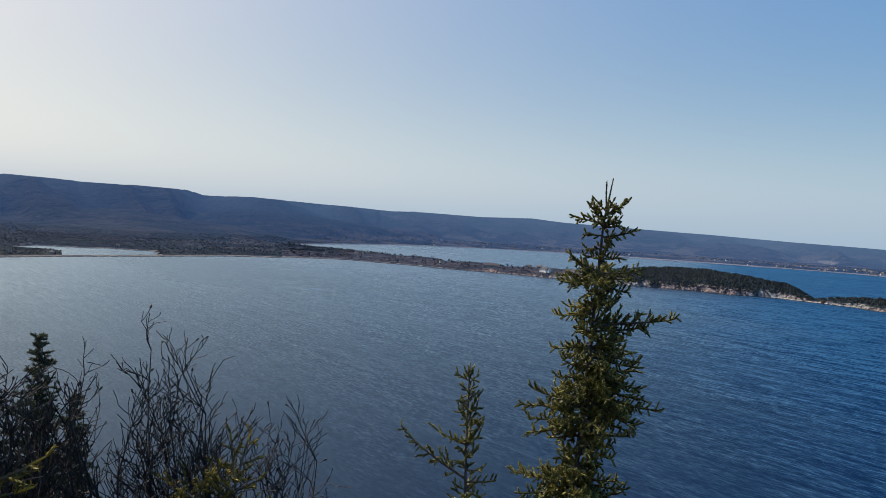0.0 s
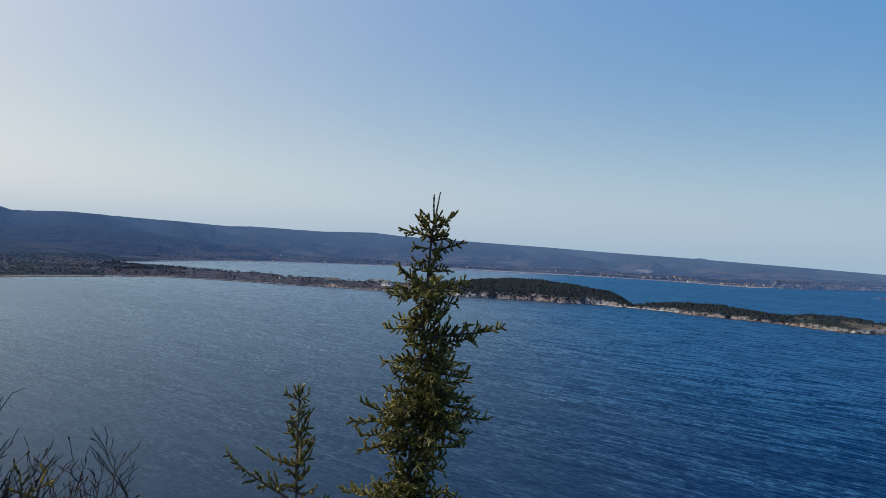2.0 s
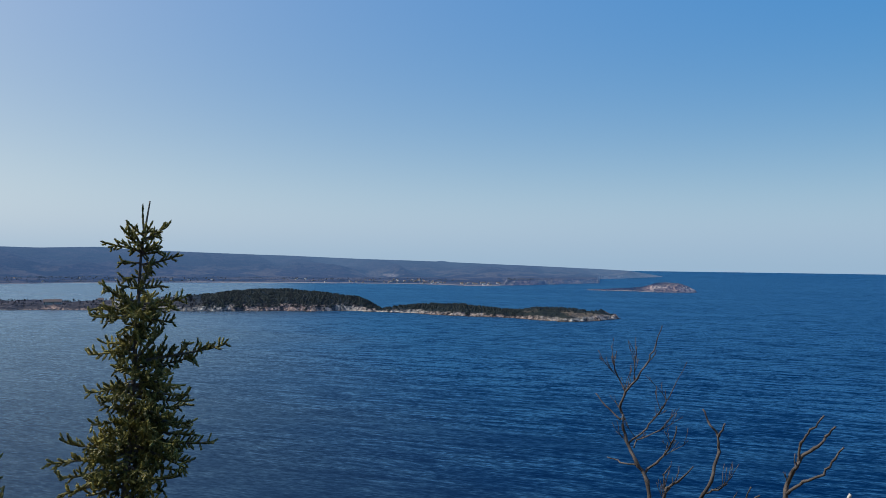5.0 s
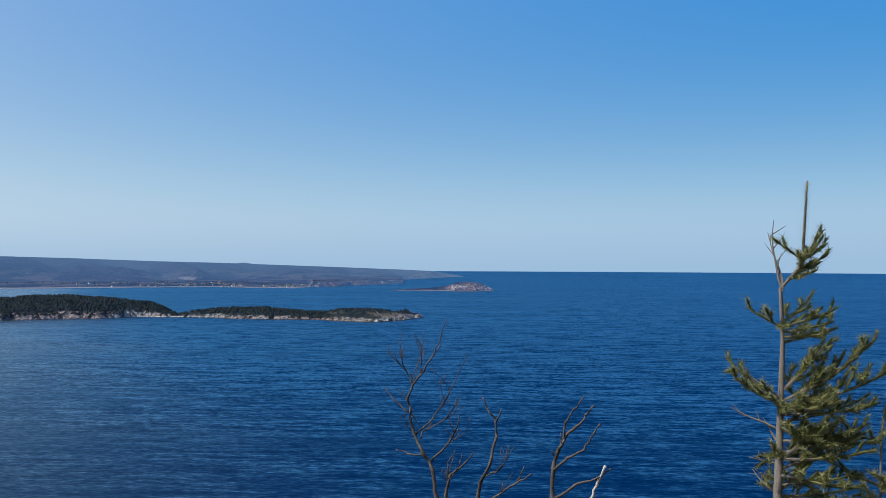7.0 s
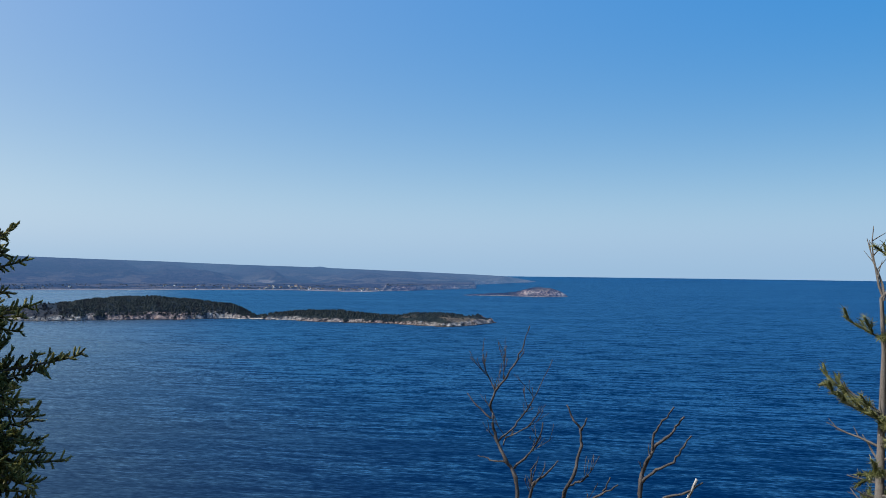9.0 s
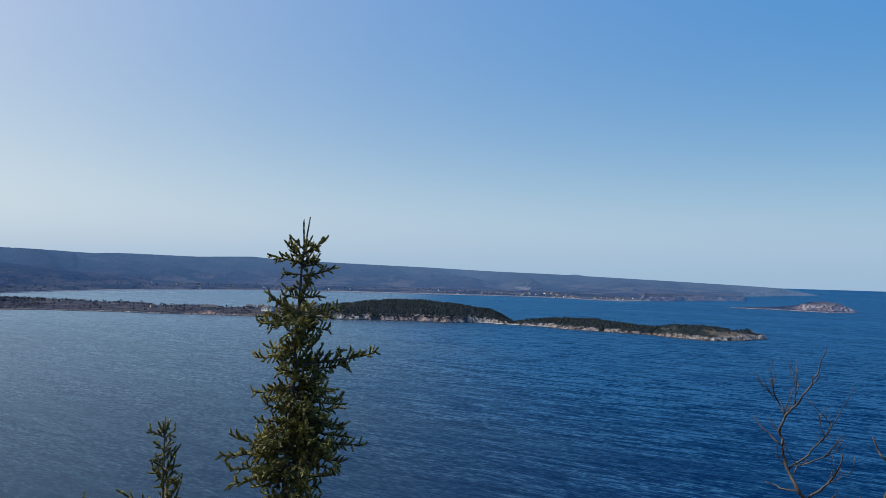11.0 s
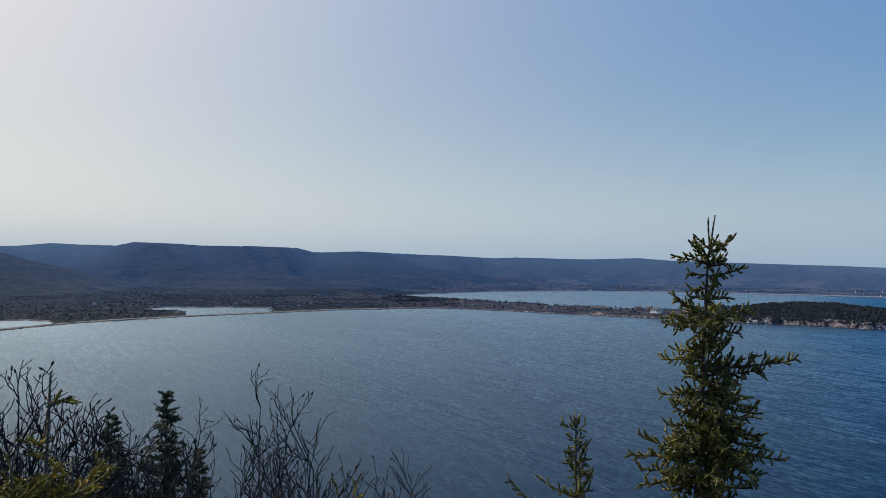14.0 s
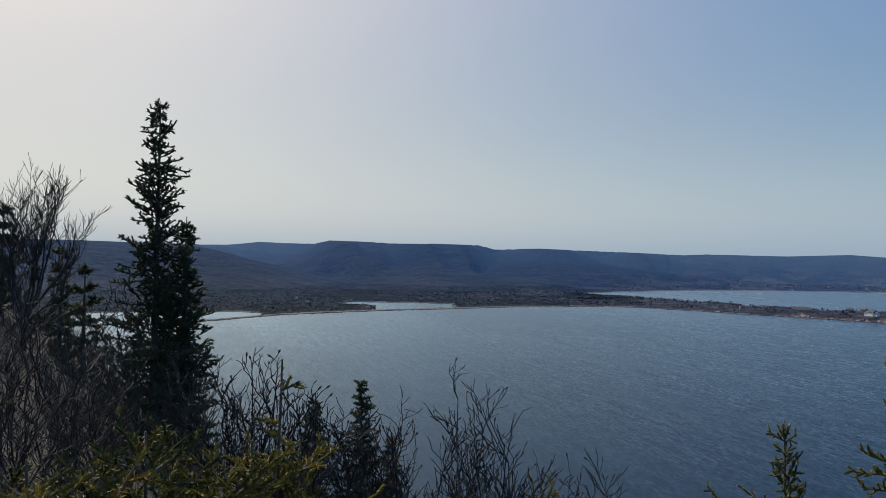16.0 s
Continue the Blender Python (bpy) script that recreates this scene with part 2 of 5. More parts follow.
def land_material(name, rocky, fields=0.60, beach_top=1.45, pale_sand=0.55, tone=0.70, tall=1.0, field_top=24.0, rock_pale=1.0):
    """Woods on the gentle ground; by the water sand and dry fields, or bare rock."""
    m, n, l, b = material(name, 0.95)
    b.inputs["Specular IOR Level"].default_value = 0.1
    geo = node(n, l, "ShaderNodeNewGeometry")
    pos, nor = geo.outputs["Position"], geo.outputs["Normal"]
    z = node(n, l, "ShaderNodeSeparateXYZ", [("Vector", pos)]).outputs["Z"]
    nz = node(n, l, "ShaderNodeSeparateXYZ", [("Vector", nor)]).outputs["Z"]
    # stands of trees follow the contours, so they change faster with height than along the slope
    level = node(n, l, "ShaderNodeMapping", [("Vector", pos), ("Scale", (1.0, 1.0, tall))]).outputs[0]
    big, mid, small = noise_of(n, l, level, 0.0018, 5.0, 0.6), noise_of(n, l, level, 0.010, 5.0, 0.65), noise_of(n, l, pos, 0.060, 4.0, 0.65)
    bare = ramp(n, l, small, [(p, tuple(v * tone for v in c)) for p, c in ((0.3, (0.020, 0.018, 0.021)), (0.5, (0.055, 0.048, 0.052)), (0.72, (0.122, 0.106, 0.108)))])
    dark = ramp(n, l, small, [(0.3, (0.007, 0.011, 0.011)), (0.7, (0.026, 0.033, 0.026))])
    sel = node(n, l, "ShaderNodeMath", [(0, big), (1, mid)], operation="ADD").outputs[0]
    sel = node(n, l, "ShaderNodeMath", [(0, sel), (1, 0.5)], operation="MULTIPLY").outputs[0]
    if not rocky:
        # spruce woods darken the hills behind the bay, with their backlit shade painted in
        west = node(n, l, "ShaderNodeSeparateXYZ", [("Vector", pos)]).outputs["X"]
        west = node(n, l, "ShaderNodeMapRange", [("Value", west), ("From Min", 500.0), ("From Max", -700.0), ("To Min", 0.0), ("To Max", -0.10)]).outputs[0]
        sel = node(n, l, "ShaderNodeMath", [(0, sel), (1, west)], operation="ADD").outputs[0]
    if rocky:
        # the low neck bears dry scrub and bare rock, the hill beyond it spruce
        east = node(n, l, "ShaderNodeSeparateXYZ", [("Vector", pos)]).outputs["X"]
        scrub = node(n, l, "ShaderNodeMapRange", [("Value", east), ("From Min", 300.0), ("From Max", 215.0)]).outputs[0]
        dry = ramp(n, l, small, [(0.3, (0.015, 0.014, 0.015)), (0.5, (0.044, 0.039, 0.040)), (0.72, (0.118, 0.102, 0.100))])
    woods = mixed(n, l, scrub, dark, dry) if rocky else mixed(n, l, ramp(n, l, sel, [(0.44, (0, 0, 0)), (0.56, (1, 1, 1))]), dark, bare)
    field = ramp(n, l, small, [(0.3, (0.07, 0.058, 0.045)), (0.7, (0.16, 0.13, 0.098))])
    low = node(n, l, "ShaderNodeMapRange", [("Value", z), ("From Min", field_top), ("From Max", field_top * 0.35)]).outputs[0]
    patch = ramp(n, l, noise_of(n, l, level, 0.008, 3.0), [(fields, (0, 0, 0)), (fields + 0.05, (1, 1, 1))])
    tilled = node(n, l, "ShaderNodeMath", [(0, low), (1, patch)], operation="MULTIPLY").outputs[0]
    if not rocky:
        worked = node(n, l, "ShaderNodeMapRange", [("Value", node(n, l, "ShaderNodeSeparateXYZ", [("Vector", pos)]).outputs["X"]), ("From Min", -700.0), ("From Max", 400.0), ("To Min", 0.15), ("To Max", 1.0)]).outputs[0]
        tilled = node(n, l, "ShaderNodeMath", [(0, tilled), (1, worked)], operation="MULTIPLY").outputs[0]
    col = mixed(n, l, tilled, woods, field)
    seam = node(n, l, "ShaderNodeMapping", [("Vector", pos), ("Scale", (1.0, 1.0, 0.35))]).outputs[0]
    grain_rock = noise_of(n, l, seam, 0.16, 5.0, 0.75)
    hue = noise_of(n, l, pos, 0.007, 2.0)
    pink = ramp(n, l, grain_rock, [(0.40, (0.030, 0.023, 0.020)), (0.52, tuple(v * rock_pale for v in (0.19, 0.140, 0.118))), (0.70, tuple(v * rock_pale for v in (0.40, 0.31, 0.265)))])
    grey = ramp(n, l, grain_rock, [(0.40, (0.030, 0.028, 0.025)), (0.52, tuple(v * rock_pale for v in (0.19, 0.175, 0.155))), (0.70, tuple(v * rock_pale for v in (0.44, 0.41, 0.36)))])
    rock = mixed(n, l, ramp(n, l, hue, [(0.42, (0, 0, 0)), (0.58, (1, 1, 1))]), grey, pink)
    steep = node(n, l, "ShaderNodeMapRange", [("Value", nz), ("From Min", 0.95 if rocky else 0.93), ("From Max", 0.88 if rocky else 0.86)]).outputs[0]
    near_sea = node(n, l, "ShaderNodeMapRange", [("Value", z), ("From Min", 24.0), ("From Max", 15.0)]).outputs[0]
    col = mixed(n, l, node(n, l, "ShaderNodeMath", [(0, steep), (1, near_sea)], operation="MULTIPLY").outputs[0], col, rock)
    sand = mixed(n, l, small, (0.26 * pale_sand, 0.225 * pale_sand, 0.19 * pale_sand), (0.46 * pale_sand, 0.415 * pale_sand, 0.35 * pale_sand))
    edge = node(n, l, "ShaderNodeMapRange", [("Value", z), ("From Min", 1.75 if rocky else beach_top), ("From Max", 1.3)]).outputs[0]
    if rocky:
        off = node(n, l, "ShaderNodeVectorMath", [(0, pos), (1, (503.0, 972.0, 0.0))], operation="DISTANCE").outputs["Value"]
        beach = node(n, l, "ShaderNodeMapRange", [("Value", off), ("From Min", 70.0), ("From Max", 45.0)]).outputs[0]
        sand = mixed(n, l, beach, rock, (0.50, 0.45, 0.38))
    col = mixed(n, l, edge, col, sand)
    wet = node(n, l, "ShaderNodeMapRange", [("Value", z), ("From Min", 0.9), ("From Max", 0.5)]).outputs[0]
    col = mixed(n, l, wet, col, (0.050, 0.045, 0.040))
    l.new(col, b.inputs["Base Color"])
    rough_ground = node(n, l, "ShaderNodeBump", [("Height", mid), ("Strength", 1.0), ("Distance", 40.0)])
    bumped(n, l, b, grain_rock if rocky else small, 1.0, 3.0 if rocky else 8.0, rough_ground)
    return m


def hazed_material(near, name="far hills"):
    """Land and backdrop hills with painted haze: blue emission that grows with distance."""
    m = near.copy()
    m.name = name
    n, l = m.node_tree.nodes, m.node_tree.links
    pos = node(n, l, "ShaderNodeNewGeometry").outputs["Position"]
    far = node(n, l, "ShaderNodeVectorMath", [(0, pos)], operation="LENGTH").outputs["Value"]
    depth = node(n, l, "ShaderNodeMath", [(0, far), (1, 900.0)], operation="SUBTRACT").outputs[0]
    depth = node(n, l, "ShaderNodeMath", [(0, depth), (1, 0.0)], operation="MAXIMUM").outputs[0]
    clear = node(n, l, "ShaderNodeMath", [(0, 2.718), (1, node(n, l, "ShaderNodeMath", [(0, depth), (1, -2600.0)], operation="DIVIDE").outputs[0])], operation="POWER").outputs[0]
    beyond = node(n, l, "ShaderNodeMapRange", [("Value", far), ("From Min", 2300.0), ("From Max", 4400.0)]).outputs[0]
    haze_glow = node(n, l, "ShaderNodeEmission", [("Color", mixed(n, l, beyond, (0.026, 0.084, 0.248), (0.102, 0.184, 0.330))), ("Strength", 1.0)])
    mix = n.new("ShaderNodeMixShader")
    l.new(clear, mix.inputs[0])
    l.new(haze_glow.outputs[0], mix.inputs[1])
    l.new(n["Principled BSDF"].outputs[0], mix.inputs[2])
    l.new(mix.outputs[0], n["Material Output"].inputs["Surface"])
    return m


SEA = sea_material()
# all three glow with painted haze, the nearer headland and shore too
ROCKY = hazed_material(land_material("near rocky headland", True, rock_pale=1.3), "rocky headland")
LAND = hazed_material(land_material("near wooded land", False, 0.64, tone=0.40), "wooded shore")
FAR = hazed_material(land_material("far wooded land", False, 0.50, 2.3, 1.0, 0.80, 2.5, 60.0, 1.7))


# ---- building helpers ----
class Geo:
    """Vertices and faces of one mesh."""

    def __init__(self):
        self.v, self.f = [], []

    def add(self, v, f):
        k = len(self.v)
        self.v.extend(tuple(p) for p in v)
        self.f.extend(tuple(i + k for i in q) for q in f)

    def tube(self, pts, radii, sides=5):
        pts = [Vector(p) for p in pts]
        k, ref = len(self.v), Vector((0.31, 0.17, 0.93))
        for i, p in enumerate(pts):
            d = (pts[min(i + 1, len(pts) - 1)] - pts[max(i - 1, 0)]).normalized()
            a = d.cross(ref)
            if a.length < 0.05:
                a = d.cross(Vector((1, 0, 0)))
            a.normalize()
            c = d.cross(a)
            for j in range(sides):
                w = 2 * math.pi * j / sides
                self.v.append(tuple(p + (a * math.cos(w) + c * math.sin(w)) * radii[i]))
        for i in range(len(pts) - 1):
            for j in range(sides):
                q = (j + 1) % sides
                self.f.append((k + i * sides + j, k + i * sides + q, k + (i + 1) * sides + q, k + (i + 1) * sides + j))
        self.f.append(tuple(k + j for j in reversed(range(sides))))
        self.f.append(tuple(k + (len(pts) - 1) * sides + j for j in range(sides)))

    def needles(self, p, q, per_metre, length, width, rng, flat=0.0, ahead=0.7):
        """Needles all round the shoot from p to q; flat presses them into two ranks."""
        p, q = np.array(p), np.array(q)
        d = q - p
        ln = np.linalg.norm(d)
        if ln < 1e-4:
            return
        d = d / ln
        n = max(6, int(ln * per_metre))
        a = np.cross(d, (0.1, 0.2, 1.0))
        a /= np.linalg.norm(a) + 1e-9
        c = np.cross(a, d)
        s = (np.arange(n) + rng.random(n)) / n
        w = np.arange(n) * 2.39996 + rng.random(n) * 0.8
        rad = np.outer(np.cos(w), a) + np.outer(np.sin(w) * (1 - flat), c) + flat * 0.35 * c
        rad /= np.linalg.norm(rad, axis=1)[:, None]
        lean = (ahead + rng.normal(0, 0.12, n) + 0.8 * np.clip(s - 0.85, 0, 1) * 4)[:, None]
        way = rad + d * lean
        way /= np.linalg.norm(way, axis=1)[:, None]
        side = np.cross(way, rad + 0.3 * d)
        side /= np.linalg.norm(side, axis=1)[:, None] + 1e-9
        o = p + np.outer(s, d) * ln
        le = (length * (0.8 + 0.4 * rng.random(n)))[:, None]
        v = np.stack([o - side * width / 2, o + side * width / 2, o + way * le * 0.7 + side * width * 0.35, o + way * le], 1).reshape(-1, 3)
        k = len(self.v)
        self.v.extend(map(tuple, v.tolist()))
        self.f.extend((k + 4 * i, k + 4 * i + 1, k + 4 * i + 2, k + 4 * i + 3) for i in range(n))


def part(name, geo, mat, parent=None, label="", smooth=False):
    me = bpy.data.meshes.new(name)
    me.from_pydata(geo.v, [], geo.f)
    me.materials.append(mat)
    if smooth:
        me.polygons.foreach_set("use_smooth", [True] * len(me.polygons))
    ob = new(name, me)
    ob.parent = parent
    return tagged(ob, label)


def thing(name, place, label, category, group="", kind=""):
    ob = new(name)
    ob.location = place
    ob.empty_display_size = 0.2
    return tagged(ob, label, category, group, kind)


def E(x, y, z):
    """A place given from the first eye."""
    return Vector((x, y, EYE + z))


def toward(az, pitch):
    a, p = radians(az), radians(pitch)
    return Vector((math.sin(a) * math.cos(p), math.cos(a) * math.cos(p), math.sin(p)))


# ---- the lie of the land ----
def smooth(a, b, x):
    t = np.clip((x - a) / (b - a), 0, 1)
    return t * t * (3 - 2 * t)


def grain(x, y, scale, octaves=4, seed=0.0):
    return np.array([noise.fractal(Vector((p * scale, q * scale, seed)), 0.9, 2.1, octaves) for p, q in zip(np.ravel(x), np.ravel(y))]).reshape(np.shape(x))


def sea_level(r):
    """The open sea, lifted at its rim to where the horizon is seen."""
    return 37.0 * np.clip((r - 3900) / 1050, 0, 1) ** 2


def shore(az):
    """Distance of the mainland's waterline."""
    near = np.interp(az, [-80, -45, -40, -35, -29, -22, -16, -12.6], [790, 880, 915, 1000, 1072, 1152, 1245, 1268])
    far = np.interp(az, [-12.5, -11.6, -8.5, -4.4, -0.4, 3.3, 9, 16, 30, 34, 36, 37.2, 39, 42.3, 44.4, 44.6, 46.7, 48, 50],
                    [1300, 1860, 2046, 2247, 2378, 2471, 2560, 2525, 2530, 2400, 2380, 2490, 2560, 2811, 2977, 3850, 4150, 4300, 4450])
    return np.where(az < -12.5, near, far)


def skyline(az):
    """Elevation of the ridge, degrees."""
    return np.interp(az, [-80, -50, -42, -39.8, -36.8, -32.4, -31.4, -28, -24.2, -23.5, -19.6, -18.3, -14.8, -8.4, -4, -2.4, 3, 7, 9.6, 16, 20, 26, 31.5, 38, 44.5, 46.7, 48, 49.4, 50],
                     [1.0, 1.2, 1.08, 0.98, 1.36, 1.32, 1.58, 1.5, 1.34, 1.46, 1.38, 1.06, 1.16, 0.95, 0.78, 0.86, 0.74, 0.88, 0.68, 0.52, 0.44, 0.24, 0.12, -0.1, -0.33, -0.43, -0.62, -0.86, -1.0])


def ridge_range(az):
    return np.interp(az, [-80, -43, -40.5, -38, -29.5, -20, -16, -8, 0, 15, 30, 44, 50],
                     [3100, 3300, 4400, 4400, 2950, 3050, 3350, 3600, 3800, 4200, 4500, 4700, 4850])


# range, half depth, azimuths and crest elevations of the nearer spurs
SPURS = [(2150.0, 520.0, (-80, -44, -41.3, -40, -38, -35.3, -32.6, -29), (1.1, 1.12, 1.02, 0.80, 0.25, -0.4, -1.2, -1.9)),
         (2250.0, 420.0, (-33, -30, -27, -23.5, -20, -15, -11), (-1.7, -1.15, -0.55, -0.35, -0.75, -1.1, -1.7)),
         (2700.0, 380.0, (-22, -18, -15, -11, -6, 0), (-0.9, -0.1, 0.22, 0.05, -0.45, -0.9))]


def mainland(az, r, x, y):
    s, top = shore(az), ridge_range(az)
    s = s + np.where((az > 37.4) & (az < 44.4), 26 * grain(az, az * 0, 1.1, 3, 31.0), 0)
    s2 = np.mean([shore(az + d) for d in np.linspace(-9, 9, 13)], axis=0)
    u = np.clip((r - s2) / np.maximum(top - s2, 60), 0, None)
    broad = np.mean([skyline(az + d) for d in (-5, -3.5, -2, -1, 0, 1, 2, 3.5, 5)], axis=0)
    rise0 = np.clip((u - 0.4) / 0.6, 0, 1)
    line = broad + (skyline(az) - broad) * np.maximum(smooth(0.55, 1.0, rise0), smooth(44.0, 45.0, az))
    crest = EYE + top * np.tan(np.radians(line))
    plain = np.interp(az, [-80, -40, -16, -4, 20, 44.5, 50], [0.36, 0.42, 0.42, 0.36, 0.36, 0.3, 0.1])
    wrinkle = grain(x, y, 0.0016, 5, 3.0)
    spur = 0.5 - 1.4 * np.abs(grain(az * 0.13 + 0.0003 * r, r * 0.0006, 1.0, 3, 21.0))
    rise = np.clip((u - plain) / (1 - plain), 0, 1)
    up = np.where(az < -5, rise ** 1.1 * (2 - rise) ** 0.5 * 0.5 + 0.5 * smooth(0.1, 0.95, rise), rise ** 1.25)
    foot = np.interp(az, [-80, -14, -4, 35, 37.2, 44.6, 50], [7, 7, 10, 12, 20, 22, 8])
    h = foot * smooth(0.0, 0.22, u) + (crest - foot) * up + (wrinkle * 22 + spur * 62) * np.clip(rise * (1.12 - rise) * 4, 0, 1)
    cap = EYE + r * np.tan(np.radians(line)) + wrinkle - sea_level(r)
    h = np.where(u > 1, crest - (r - top) * 0.08, h)
    # spurs that run down towards the bay in front of the main ridge
    for at, span, a, e in SPURS:
        line2 = np.interp(az, a, e)
        z2 = EYE + at * np.tan(np.radians(line2)) + 9 * wrinkle
        across = (r - at - 120 * wrinkle) / np.where(r < at, span, span * 0.7)
        h = np.maximum(h, np.where((az > a[0]) & (az < a[-1]), z2 * np.exp(-across ** 2) * smooth(30, 420, r - s), 0))
    edge = np.clip((r - s) / 14, -1, 1)
    bluff = np.where((az > 37.4) & (az < 44.6), 17.0 + 3 * wrinkle, np.where(az > 44.5, 2.5, 2.2 + np.clip(wrinkle, 0, 1) * 2)) * smooth(0, 22, r - s)
    h = np.maximum(h, bluff)
    # two lagoons behind the bars
    lower = np.maximum(s + 24, np.interp(az, [-31.3, -28.4, -27.7, -27.4], [1255, 1228, 1195, 0]))
    ragged = grain(x, y, 0.016, 4, 17.0)
    az2 = az + 0.7 * ragged
    lagoon = (az2 > -31.3) & (az2 < -21.3) & (r > lower + 6 * wrinkle) & (r < 1335 - 40 * np.clip(-29.6 - az, 0, 2) - 12 * np.clip(az + 25, 0, 9) + 22 * ragged)
    lagoon |= (az2 > -50) & (az2 < -36.3) & (r > s + 18) & (r < 1082 - 30 * np.clip(az + 38, 0, 2) + 16 * ragged)
    h = np.where(lagoon, -2.0, h)
    h = np.where((az > -50) & (az < -13) & (r - s < 22) & (r > s), 1.2, h)
    h = np.where((az > 13) & (az < 37.3) & (r - s < 70 + 30 * wrinkle) & (r > s), 1.2, h)
    h = np.minimum(h, cap)
    return np.where((r < s) | (az > 49.7), -3.0, h + sea_level(r))


def headland(az, r, x, y):
    """The long wooded head: neck, hill, gap beach, outer ridge and bare tip."""
    a = [-13, -8, -4.5, 0.2, 5, 9, 14.2, 18.3, 22.3, 25.7, 27.5, 30, 34, 38, 40.2, 42.3, 44.5, 46.3]
    front = np.interp(az, a, [1290, 1304, 1277, 1225, 1187, 1150, 1116, 1116, 1103, 1112, 1093, 1074, 1025, 1006, 975, 965, 990, 1042])
    width = np.interp(az, a, [600, 400, 330, 200, 170, 190, 250, 290, 250, 150, 40, 95, 120, 95, 110, 110, 75, 6])
    crown = np.interp(az, a, [6, 6, 6, 6.5, 7, 9.0, 17.3, 23.5, 24, 17, 4.0, 10.0, 11.2, 6.6, 11.2, 12.8, 9.6, 1])
    wob = grain(x, y, 0.012, 4, 7.0)
    front = front + wob * 14
    v = (r - front) / np.maximum(width, 4)
    dome = np.clip(4 * v * (1 - v), 0, 1) ** 0.55
    cliff = np.interp(az, [-13, -5, -2, 8, 14, 17, 24, 26, 28.2, 30, 38, 40, 45, 46.3], [1, 1.5, 5.0, 6.5, 4.5, 7.0, 7.5, 1.2, 1.2, 5.5, 6, 11.0, 10.5, 3])
    face = cliff * smooth(0, 9, r - front) * np.clip(0.7 + 1.5 * wob, 0.25, 1.25)
    h = np.maximum(face, crown * dome * (1 + 0.25 * wob)) * smooth(0, 18, front + width - r)
    return np.where((v > 0) & (v < 1) & (az > -13) & (az < 46.3), h, -3.0)


def outer_island(az, r, x, y):
    a = [43.5, 44.9, 46.7, 47.8, 48.7, 49.5, 50.5, 51.2, 51.8]
    c = 2170.0
    width = np.interp(az, a, [6, 30, 50, 90, 130, 140, 130, 80, 6])
    crown = np.interp(az, a, [2.0, 5, 8.5, 14, 23, 25, 23.5, 14, 1.5])
    wob = grain(x, y, 0.011, 4, 11.0)
    v = (r - (c - width / 2)) / width + wob * 0.08
    h = crown * (1 + 0.12 * wob) * np.clip(smooth(0, 0.45, v) * smooth(1.0, 0.55, v), 0, 1)
    return np.where((v > 0) & (v < 1) & (az > 43.5) & (az < 51.8), np.maximum(h, 1.2), -3.0)


def height(az, r):
    az, r = np.broadcast_arrays(np.asarray(az, float), np.asarray(r, float))
    x, y = r * np.sin(np.radians(az)), r * np.cos(np.radians(az))
    return np.maximum(mainland(az, r, x, y), np.maximum(headland(az, r, x, y), outer_island(az, r, x, y)))


def slope_height(x, y):
    """The steep hillside on which the camera stands, from the first eye."""
    p, s = 0.56 * x + 0.576 * y, -0.695 * x + 0.719 * y
    z = -1.62 - np.where(p > 0, p, 16 * np.tanh(p / 16)) - 0.08 * np.clip(s, 0, None)
    z = z - 0.006 * np.clip(s - 16, 0, None) ** 2 - 0.004 * np.clip(-s - 30, 0, None) ** 2
    return np.maximum(z, -EYE - 3)


def slope_at(x, y):
    return float(slope_height(np.array(x), np.array(y)))


def grid_mesh(name, az, rr, z, mat, wrap=False):
    a, r = np.meshgrid(np.radians(az), rr)
    v = np.stack([r * np.sin(a), r * np.cos(a), z], -1).reshape(-1, 3)
    n = len(az)
    i, j = np.meshgrid(np.arange(len(rr) - 1), np.arange(n if wrap else n - 1), indexing="ij")
    k = (j + 1) % n
    f = np.stack([i * n + j, i * n + k, (i + 1) * n + k, (i + 1) * n + j], -1).reshape(-1, 4)
    keep = (z.reshape(-1)[f] > -2.9).any(1) if not wrap else np.ones(len(f), bool)
    me = bpy.data.meshes.new(name)
    me.from_pydata(v.tolist(), [], f[keep].tolist())
    me.materials.append(mat)
    me.polygons.foreach_set("use_smooth", [True] * len(me.polygons))
    return tagged(new(name, me), kind="structure")


RINGS = np.concatenate([[0.5], np.geomspace(20, 3900, 60), np.linspace(3950, 4950, 22)])
az_all = np.arange(0, 360, 2.0)
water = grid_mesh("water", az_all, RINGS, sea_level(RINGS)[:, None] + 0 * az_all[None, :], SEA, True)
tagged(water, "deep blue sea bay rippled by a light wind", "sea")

az_land = np.arange(-78, 52.01, 0.2)
r_land = np.concatenate([np.arange(880, 1460, 8.0), np.arange(1460, 2000, 24.0), np.arange(2000, 2320, 12.0), np.arange(2320, 3008, 16.0), np.arange(3008, 4400, 20.0), np.arange(4400, 4960, 40.0)])
z_land = height(az_land[None, :], r_land[:, None])
SPLIT = 73  # the row of rings where the far hills begin
NECK = 328  # the column where the headland leaves the mainland
z_near = z_land[:SPLIT + 1].copy()
z_near[:, NECK + 1:] = -3.0
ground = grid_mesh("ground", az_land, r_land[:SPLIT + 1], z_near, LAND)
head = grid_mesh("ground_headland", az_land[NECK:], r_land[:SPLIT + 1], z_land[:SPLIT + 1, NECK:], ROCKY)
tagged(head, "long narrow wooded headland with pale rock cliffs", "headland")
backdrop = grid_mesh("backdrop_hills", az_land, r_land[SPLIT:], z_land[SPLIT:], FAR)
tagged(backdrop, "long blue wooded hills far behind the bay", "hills")
